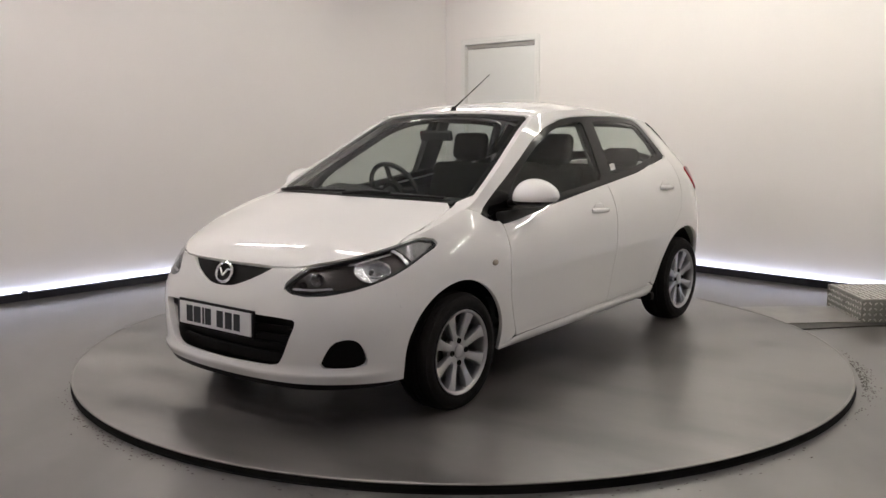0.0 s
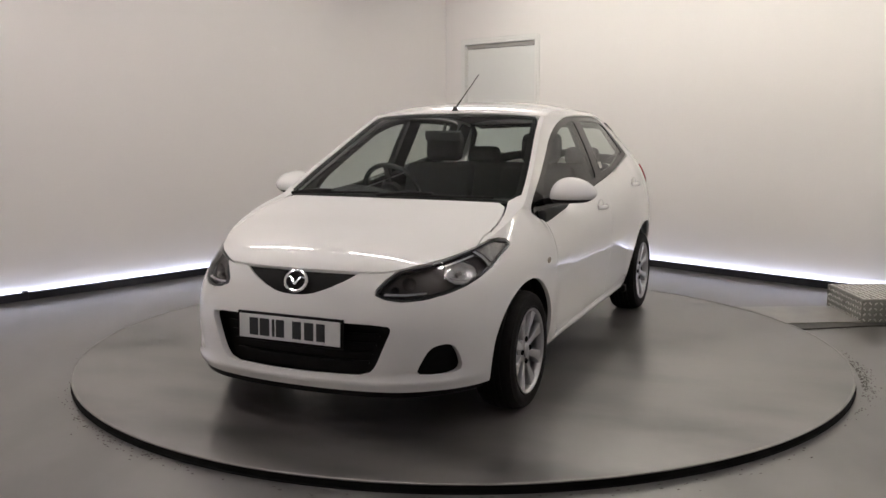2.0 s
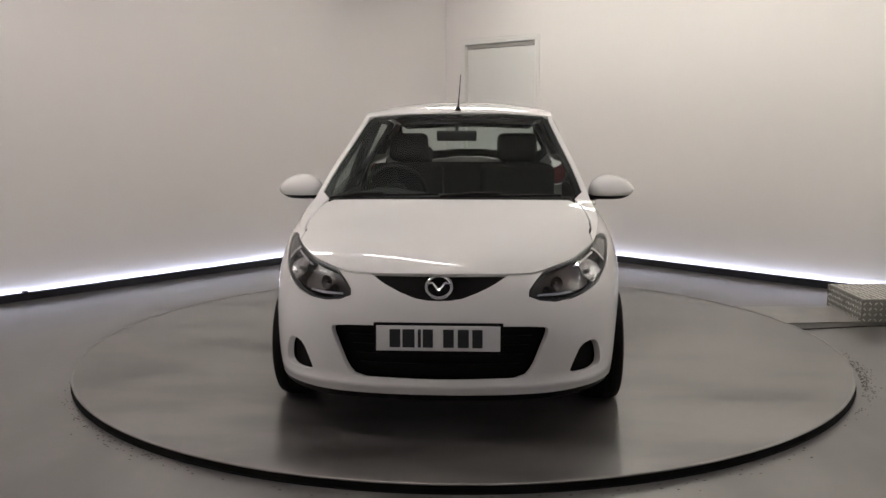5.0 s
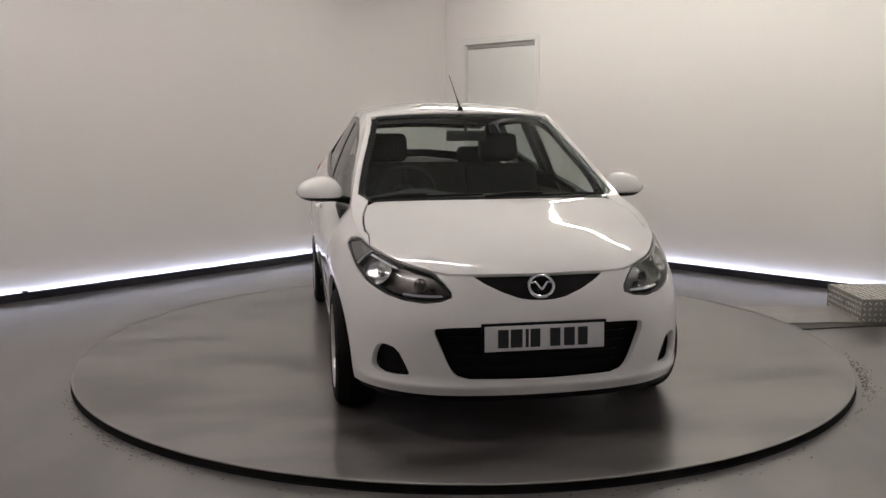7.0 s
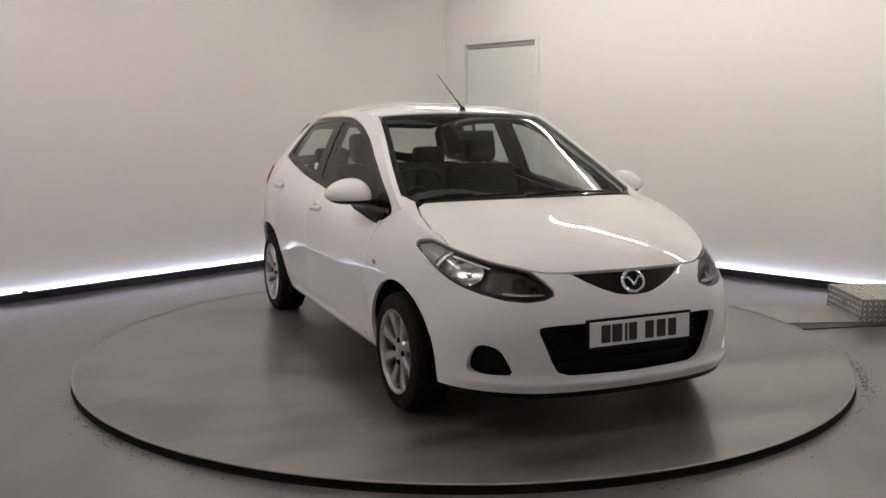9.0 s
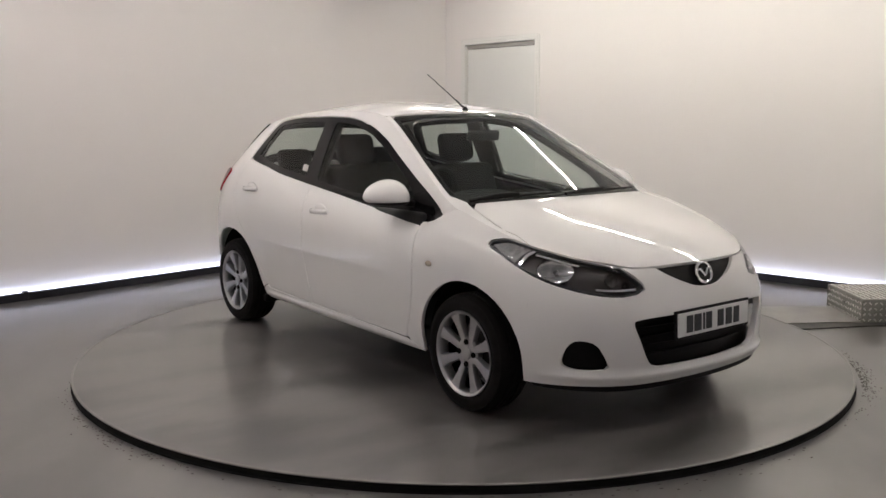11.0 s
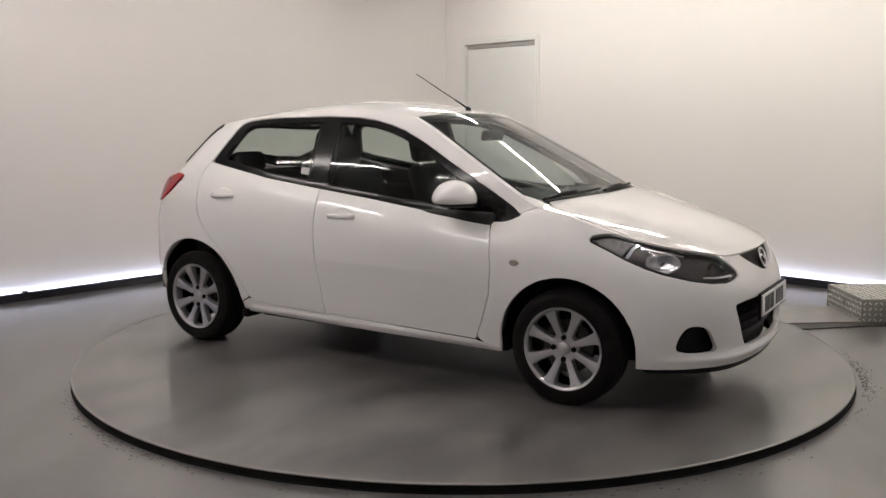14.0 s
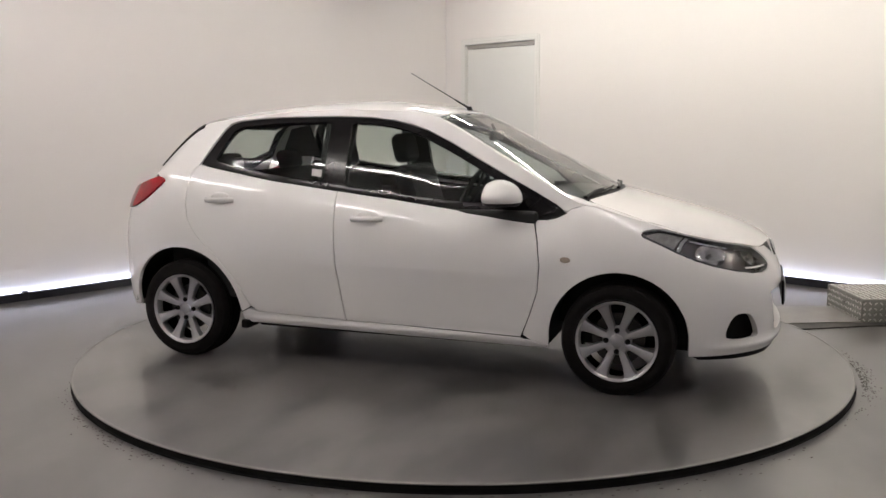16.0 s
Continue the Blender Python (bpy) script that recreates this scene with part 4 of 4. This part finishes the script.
# tail: bumper, tailgate, lamps
R = ry
tail_half = [(ARC_END, 0.26), (R(0.4), 0.26), (R(0.66), 0.25), (ax(-1.64), 0.26), (ax(-1.612), 0.27)] + [(ax(x), z) for x, z in circle(REAR_AXLE, HUB_Z, ARCH_REAR, 176, 160, 3)]
tail_half += [(ax(-1.61), 0.45), (ax(-1.645), 0.6), (ax(-1.66), 0.72), (R(0.6), 0.70), (R(0.4), 0.66), (ARC_END, 0.66)]


def tail_panel(name, pts, mat, label="", lift=0.0):
    """A panel across the tail: arc lengths are taken from the tail's centre."""
    shifted = mirrored([(ARC_END - a, z) for a, z in pts])
    f = lambda u, z: Vector((on_ring(ARC_END - abs(u), z).x, on_ring(ARC_END - abs(u), z).y * (1 if u >= 0 else -1), z))
    return sheet_mesh(name, shifted, f, mat, car, label, lift=lift, step=0.04)


tail_panel("rear_bumper", tail_half, PAINT)
tail_panel("tailgate", [(ARC_END, 0.668), (R(0.4), 0.668), (R(0.6), 0.708), (R(0.64), 0.8), (R(0.60), 0.95), (ARC_END, 0.985)], PAINT)


def tail_lamp(s):
    out = smooth_poly([(ax(-1.378), 1.012), (ax(-1.40), 0.99), (ax(-1.50), 0.91), (ax(-1.62), 0.85), (R(0.62), 0.83), (R(0.61), 0.94), (ax(-1.60), 0.985), (ax(-1.49), 1.02), (ax(-1.42), 1.03)], 1)
    root = sheet_mesh("tail_lamp", out, ring_map(s), RED_LENS, car, "glossy red tail lamp", step=0.03, lift=0.010, thick=0.014)
    sheet_mesh("reverse_lens", shrink(smooth_poly([(R(0.68), 0.86), (R(0.63), 0.86), (R(0.63), 0.92), (R(0.68), 0.92)], 1), 0.004), ring_map(s), LENS, root, lift=0.012, thick=0, step=0.03)


for s in (1, -1):
    headlamp(s)
    tail_lamp(s)
number_plate(-1.862, 0.78, -1, -8, car)

# ---- wheels ----
def wheel(x, s):
    root = new("wheel")
    root.parent = car
    root.location = (x, s * 0.735, HUB_Z)
    W = 0.09
    half = [(0.195, W), (0.205, W + 0.003), (0.209, W + 0.0065), (0.213, W + 0.004), (0.232, W + 0.009), (0.250, W + 0.007), (0.262, W - 0.001), (0.266, W - 0.001), (0.273, W - 0.012), (0.2805, W - 0.03),
            (0.2810, W - 0.041), (0.275, W - 0.042), (0.275, W - 0.048), (0.2825, W - 0.049), (TYRE_R, 0.022), (0.276, 0.021), (0.276, 0.014), (TYRE_R, 0.013)]
    prof = [(r, -h) for r, h in half] + [(r, h) for r, h in half[::-1]]
    b = lathe(prof, 96, axis="y")
    for v in b.verts:
        v.co.z = max(v.co.z, -HUB_Z)      # the flat where the tyre stands
    part("tyre", b, RUBBER, root, "black road tyre", smooth=True)
    o = s
    rim = [(0.190, -W), (0.190, o * 0.03), (0.183, o * 0.05), (0.186, o * (W - 0.006)), (0.191, o * (W + 0.002)), (0.201, o * (W + 0.006)), (0.204, o * (W - 0.002)), (0.198, o * (W - 0.02)), (0.198, -W)]
    part("rim", lathe(rim, 64, axis="y"), ALLOY, root, "silver alloy rim", smooth=True)
    # spokes, eight of them, widening outwards
    for k in range(8):
        b = bmesh.new()
        secs = [(0.03, 0.019, 0.058, 0.07), (0.07, 0.0195, 0.062, 0.072), (0.12, 0.0225, 0.066, 0.078), (0.150, 0.0265, 0.066, 0.083), (0.168, 0.031, 0.066, 0.084), (0.180, 0.037, 0.064, 0.085), (0.19, 0.048, 0.064, 0.086)]
        rings = []
        for r, w, y0, y1 in secs:
            rings.append([b.verts.new(v) for v in ((r, o * y0 - o * 0.02, -w), (r, o * y1, -w * 0.82), (r, o * y1, w * 0.82), (r, o * y0 - o * 0.02, w))])
        for p, q in zip(rings, rings[1:]):
            for i in range(4):
                b.faces.new((p[i], p[(i + 1) % 4], q[(i + 1) % 4], q[i]))
        b.faces.new(rings[0])
        b.faces.new(rings[-1][::-1])
        bmesh.ops.recalc_face_normals(b, faces=b.faces)
        es = [e for e in b.edges if abs(e.verts[0].co.x - e.verts[1].co.x) > 0.01]
        bmesh.ops.bevel(b, geom=es, offset=0.004, segments=2, profile=0.5, affect="EDGES")
        b.transform(Matrix.Rotation(radians(45 * k + 22.5), 4, "Y"))
        part("spoke", b, ALLOY, root, smooth=True)
    part("hub", lathe([(0, o * 0.03), (0.070, o * 0.03), (0.074, o * 0.060), (0.066, o * 0.071), (0.036, o * 0.0715), (0.034, o * 0.066), (0.032, o * 0.076), (0.028, o * 0.079), (0, o * 0.081)], 32, axis="y"), ALLOY, root, smooth=True)
    for k in range(4):
        a = radians(90 * k)
        b = lathe([(0.0135, o * 0.05), (0.0135, o * 0.0775), (0.0105, o * 0.0785), (0.0085, o * 0.072), (0, o * 0.072)], 12, axis="y")
        b.transform(Matrix.Translation((0.053 * math.cos(a), 0, 0.053 * math.sin(a))))
        part("wheel_nut", b, TRIM, root, smooth=True)
    part("brake_disc", lathe([(0, o * 0.0), (0.13, o * 0.0), (0.13, o * 0.02), (0, o * 0.02)], 40, axis="y"), DARK_METAL, root, "dark brake disc", smooth=True)
    # arch liner
    b = bmesh.new()
    n = 20
    rings = []
    for i in range(n + 1):
        a = radians(2 + 176 * i / n)
        R_ = (ARCH if x > 0 else ARCH_REAR) + 0.012
        rings.append([b.verts.new((R_ * math.cos(a), y, R_ * math.sin(a))) for y in (s * 0.02, -s * 0.22)])
    for p, q in zip(rings, rings[1:]):
        b.faces.new((p[0], p[1], q[1], q[0]))
    c = b.verts.new((0, -s * 0.22, 0))
    for p, q in zip(rings, rings[1:]):
        b.faces.new((p[1], q[1], c))
    ob = part("arch_liner", b, TRIM, car, "black wheel arch liner", smooth=True)
    ob.location = root.location


for x in (FRONT_AXLE, REAR_AXLE):
    for s in (1, -1):
        wheel(x, s)


# ---- underbody and cabin ----
part("underbody", box((1.72, 1.30, 0.12), (0.0, 0, 0.225), 0.02), TRIM, car, "dark underbody")
part("engine_bay", box((0.95, 1.0, 0.42), (1.38, 0, 0.375), 0.04), TRIM, car, "dark engine bay")
part("boot_floor", box((0.75, 0.95, 0.36), (-1.4, 0, 0.46), 0.04), TRIM, car, "dark boot floor")
part("exhaust_pipe", tube([(0.2, -0.2, 0.17), (-0.9, -0.25, 0.17), (-1.4, -0.42, 0.2), (-1.8, -0.46, 0.22)], 0.022, 10), DARK_METAL, car, smooth=True)
for s in (1, -1):
    part("mud_flap", box((0.05, 0.12, 0.05), (-0.86, s * 0.74, 0.205), 0.01), TRIM, car)
    part("door_card", box((1.95, 0.05, 0.55), (-0.15, s * 0.735, 0.62), 0.02), CABIN, car, "dark inner door card")
    part("rear_inner_trim", box((0.5, 0.06, 0.5), (-1.2, s * 0.60, 0.72), 0.02), CABIN, car)

# dashboard: a curved top swept across the car
b = bmesh.new()
prof = [(1.12, 0.80), (1.10, 0.925), (1.0, 0.955), (0.85, 0.965), (0.72, 0.95), (0.66, 0.90), (0.64, 0.80), (0.70, 0.60), (0.80, 0.45)]
rows = []
for y in np.linspace(-0.70, 0.70, 15):
    rows.append([b.verts.new((x - 0.18 * y * y, y, z - 0.03 * abs(y) + 0.045 * math.exp(-((y + 0.36) / 0.16) ** 2) * (0.6 < x < 0.95 and z > 0.85))) for x, z in prof])
for p, q in zip(rows, rows[1:]):
    for i in range(len(prof) - 1):
        b.faces.new((p[i], p[i + 1], q[i + 1], q[i]))
bmesh.ops.recalc_face_normals(b, faces=b.faces)
part("dashboard", b, CABIN, car, "charcoal plastic dashboard", smooth=True)
part("centre_console", box((0.7, 0.2, 0.3), (0.45, 0, 0.42), 0.04), CABIN, car)
sw = new("steering_wheel")
sw.parent = car
sw.matrix_basis = pose(0.36, -0.36, 0.925, 0, -65, 0)
part("wheel_rim", lathe([(0.18 + 0.015 * math.cos(t), 0.015 * math.sin(t)) for t in np.linspace(0, 6.283, 9)[:-1]], 40, closed=True), CABIN, sw, smooth=True)
part("airbag_cover", lathe([(0, 0.02), (0.05, 0.015), (0.075, 0), (0.07, -0.03), (0, -0.03)], 24), CABIN, sw, smooth=True)
for a in (0, 180, 270):
    b = box((0.13, 0.035, 0.015), (0.11, 0, -0.005), 0.005)
    b.transform(pose(0, 0, 0, 0, 0, a + 90))
    part("wheel_spoke", b, CABIN, sw)
part("steering_column", tube([(0.38, -0.36, 0.92), (0.80, -0.36, 0.76)], 0.04, 12), CABIN, car, smooth=True)


def soft_block(size, centre, rot=(0, 0, 0), bevel=0.05, waist=0.0):
    b = box(size, (0, 0, 0), bevel)
    if waist:
        for v in b.verts:
            v.co.x += waist * (v.co.y / (size[1] / 2)) ** 2
    b.transform(pose(*centre, *rot))
    return b


def front_seat(y, back):
    root = new("front_seat")
    root.parent = car
    root.location.x = back
    part("cushion", soft_block((0.52, 0.5, 0.16), (0.12, y, 0.46), (0, -6, 0), 0.06), CLOTH, root, "black cloth seat cushion", smooth=True)
    part("backrest", soft_block((0.13, 0.48, 0.62), (-0.22, y, 0.76), (0, -17, 0), 0.055, 0.06), CLOTH, root, "black cloth backrest", smooth=True)
    part("headrest", soft_block((0.10, 0.26, 0.19), (-0.335, y, 1.17), (0, -12, 0), 0.045, 0.02), CLOTH, root, "black headrest", smooth=True)
    for d in (-0.06, 0.06):
        part("headrest_post", tube([(-0.30, y + d, 1.02), (-0.325, y + d, 1.12)], 0.007, 8), CHROME, root, smooth=True)


front_seat(-0.36, -0.11)
front_seat(0.36, 0.0)
root = new("rear_seat")
root.parent = car
part("cushion", soft_block((0.5, 1.2, 0.16), (-0.72, 0, 0.5), (0, -6, 0), 0.06), CLOTH, root, smooth=True)
part("backrest", soft_block((0.13, 1.22, 0.55), (-1.06, 0, 0.78), (0, -22, 0), 0.055), CLOTH, root, smooth=True)
for y in (-0.38, 0.38):
    part("headrest", soft_block((0.09, 0.25, 0.13), (-1.19, y, 1.09), (0, -15, 0), 0.04), CLOTH, root, smooth=True)

# roof lining, following the roof just beneath it
b = bmesh.new()
xs = list(np.linspace(0.18, -1.2, 12))
rows = [[b.verts.new((x, k * (EDGE_Y(x) - 0.03), top_z(x, k * (EDGE_Y(x) - 0.03)) - 0.03)) for k in np.linspace(-1, 1, 11)] for x in xs]
for p, q in zip(rows, rows[1:]):
    for i in range(10):
        b.faces.new((p[i], p[i + 1], q[i + 1], q[i]))
part("roof_lining", b, LINING, car, "grey roof lining", smooth=True)
mir = part("interior_mirror", soft_block((0.03, 0.23, 0.06), (0.40, 0.0, 1.262), (0, 12, 0), 0.012), CABIN, car, "black interior mirror", smooth=True)
part("mirror_stalk", tube([(0.40, 0, 1.27), (0.37, 0, 1.33)], 0.01, 8), CABIN, mir)
for s in (1, -1):
    for x0, x1 in ((-0.25, -0.43), (-1.1, -1.3)):
        b = bmesh.new()
        c0 = [(x0, 1.0), (x1, 1.03), (x1, 1.33), (x0, 1.34)] if x0 > -1 else [(x0, 1.1), (x1 - 0.1, 1.09), (x1 + 0.06, 1.29), (x0, 1.32)]
        vs_ = [b.verts.new(on_upper(x, z, s) - Vector((0, s * 0.035, 0))) for x, z in c0]
        b.faces.new(vs_)
        vs2 = [b.verts.new(v.co - Vector((0, s * 0.02, 0))) for v in vs_]
        b.faces.new(vs2[::-1])
        for i in range(4):
            b.faces.new((vs_[i], vs_[(i + 1) % 4], vs2[(i + 1) % 4], vs2[i]))
        part("pillar_trim", b, CABIN, car)


# ---- small outside parts ----
def door_mirror(s):
    root = new("door_mirror")
    root.parent = car
    c = Vector((0.655, s * 0.856, 0.964))
    b = bmesh.new()
    bmesh.ops.create_uvsphere(b, u_segments=32, v_segments=18, radius=1.0)
    for v in b.verts:
        x, y, z = v.co
        ft = 0.110
        v.co = Vector((x * ft * (1 - 0.16 * y * s), y * 0.124, z * (0.093 if z > 0 else 0.056) * (1 - 0.22 * y * s) + 0.008 * y * s))
        if v.co.x < -0.068:
            v.co.x = -0.068
        if v.co.z < -0.036:
            v.co.z = -0.036 + 0.25 * (v.co.z + 0.036)
    low = b.copy()
    bmesh.ops.bisect_plane(b, geom=b.verts[:] + b.edges[:] + b.faces[:], plane_co=(0, 0, -0.017), plane_no=(0, 0, 1), clear_inner=True)
    bmesh.ops.bisect_plane(low, geom=low.verts[:] + low.edges[:] + low.faces[:], plane_co=(0, 0, -0.019), plane_no=(0, 0, 1), clear_outer=True)
    b.transform(Matrix.Translation(c))
    low.transform(Matrix.Translation(c))
    part("mirror_cap", b, PAINT, root, "white mirror cap", smooth=True)
    part("mirror_base", low, TRIM, root, "black mirror base", smooth=True)
    part("mirror_arm", soft_block((0.075, 0.13, 0.036), (0.675, s * 0.765, 0.938), (s * 10, 0, 0), 0.015), TRIM, root, "black mirror arm", smooth=True)
    g = lathe([(0, -0.0705), (0.047, -0.0705), (0.047, -0.067), (0, -0.067)], 24)
    g.transform(Matrix.Translation(c) @ pose(0, 0, 0.010, 0, 90, 0) @ Matrix.Diagonal((1.0, 1.7, 1, 1)))
    part("mirror_glass", g, CHROME, root, "mirror glass")


def door_handle(x, z, s, door_):
    c = on_side(x, z, s)
    b = bmesh.new()
    bmesh.ops.create_uvsphere(b, u_segments=24, v_segments=12, radius=1.0)
    for v in b.verts:
        v.co = Vector((v.co.x * 0.066, v.co.y * 0.012, v.co.z * 0.040))
    b.transform(Matrix.Translation(c + Vector((0, -s * 0.007, 0.004))))
    part("handle_cup", b, PAINT, door_, smooth=True)
    n = 10
    pts = [(x + 0.088 * (i / n * 2 - 1), s * (abs(on_side(x + 0.088 * (i / n * 2 - 1), z, s).y) + 0.003 + 0.022 * math.sin(math.pi * min(1, max(0, i / n))) ** 0.6), z - 0.002 + 0.004 * (i / n)) for i in range(n + 1)]
    b = tube(pts, 0.011, 12)
    for v in b.verts:
        v.co.z = z + (v.co.z - z) * 1.25
    part("door_handle", b, PAINT, door_, "body-coloured door handle", smooth=True)


for s in (1, -1):
    door_mirror(s)
    door_handle(-0.082, 0.836, s, doors[s, 1])
    door_handle(-0.985, 0.913, s, doors[s, 2])
    c = on_side(0.986, 0.668, s)
    b = bmesh.new()
    bmesh.ops.create_uvsphere(b, u_segments=20, v_segments=10, radius=1.0)
    for v in b.verts:
        v.co = Vector((v.co.x * 0.026, v.co.y * 0.006, v.co.z * 0.015)) + c
    part("side_repeater", b, AMBER, car, "smoked side repeater lamp", smooth=True)

# aerial
base = on_top(0.232, 0)
b = lathe([(0, 0), (0.02, 0), (0.016, 0.012), (0.009, 0.024), (0, 0.026)], 16)
b.transform(Matrix.Translation(base))
aerial = part("aerial_base", b, TRIM, car, "black aerial base", smooth=True)
part("aerial_mast", tube([base + Vector((0, 0, 0.012)), base + Vector((-0.09, 0, 0.064))], 0.0065, 8, 0.005), TRIM, aerial, smooth=True)
part("aerial_whip", tube([base + Vector((-0.09, 0, 0.064)), Vector((-0.138, 0, 1.632))], 0.0032, 6, 0.0022), TRIM, aerial, smooth=True)


# wipers lying along the foot of the screen
def wiper(y0, y1, lift_):
    pts = []
    for i in range(9):
        y = y0 + (y1 - y0) * i / 8
        pts.append(on_top(COWL(y) - 0.012 - lift_ * i / 8, y) + Vector((0.004, 0, 0.006)))
    b = tube(pts, 0.0065, 8)
    root = part("wiper_blade", b, TRIM, car, "black wiper blade", smooth=True)
    b = tube([on_top(COWL(y0) + 0.0, y0) + Vector((0, 0, 0.01)), pts[2] + Vector((0, 0, 0.012)), pts[4] + Vector((0, 0, 0.010))], 0.0085, 8)
    part("wiper_arm", b, TRIM, root, smooth=True)


wiper(-0.05, 0.56, 0.015)
wiper(-0.62, -0.06, 0.02)
cowl = [(COWL(y) + 0.011, y) for y in np.linspace(-0.62, 0.62, 15)] + [(COWL(y) - 0.02, y) for y in np.linspace(0.62, -0.62, 15)]
sheet_mesh("cowl_panel", cowl, on_top, TRIM, car, "black plastic scuttle panel", lift=-0.004, thick=0.01, step=0.03)
for s in (1, -1):
    b = bmesh.new()
    # small label on the rear side glass
    vs_ = [b.verts.new(on_upper(x, z, s) + Vector((0, -s * 0.006, 0))) for x, z in ((-0.395, 1.045), (-0.455, 1.052), (-0.455, 1.09), (-0.395, 1.083))]
    b.faces.new(vs_)
    part("window_label", b, STICKER, car)


# ---- motion ----
OFFSET = pose(-0.177, -0.022, 0)


def heading(t):
    return -126.99 + 6.9345 * t - 0.00094 * t * t - 0.000394 * t ** 3


def motions():
    times = [i * 0.5 for i in range(33)]
    walk(turntable, [(t, pose(-0.012, 0, 0, 0, 0, heading(t))) for t in times])
    walk(car, [(t, pose(0, 0, 0, 0, 0, heading(t)) @ OFFSET) for t in times])


motions()
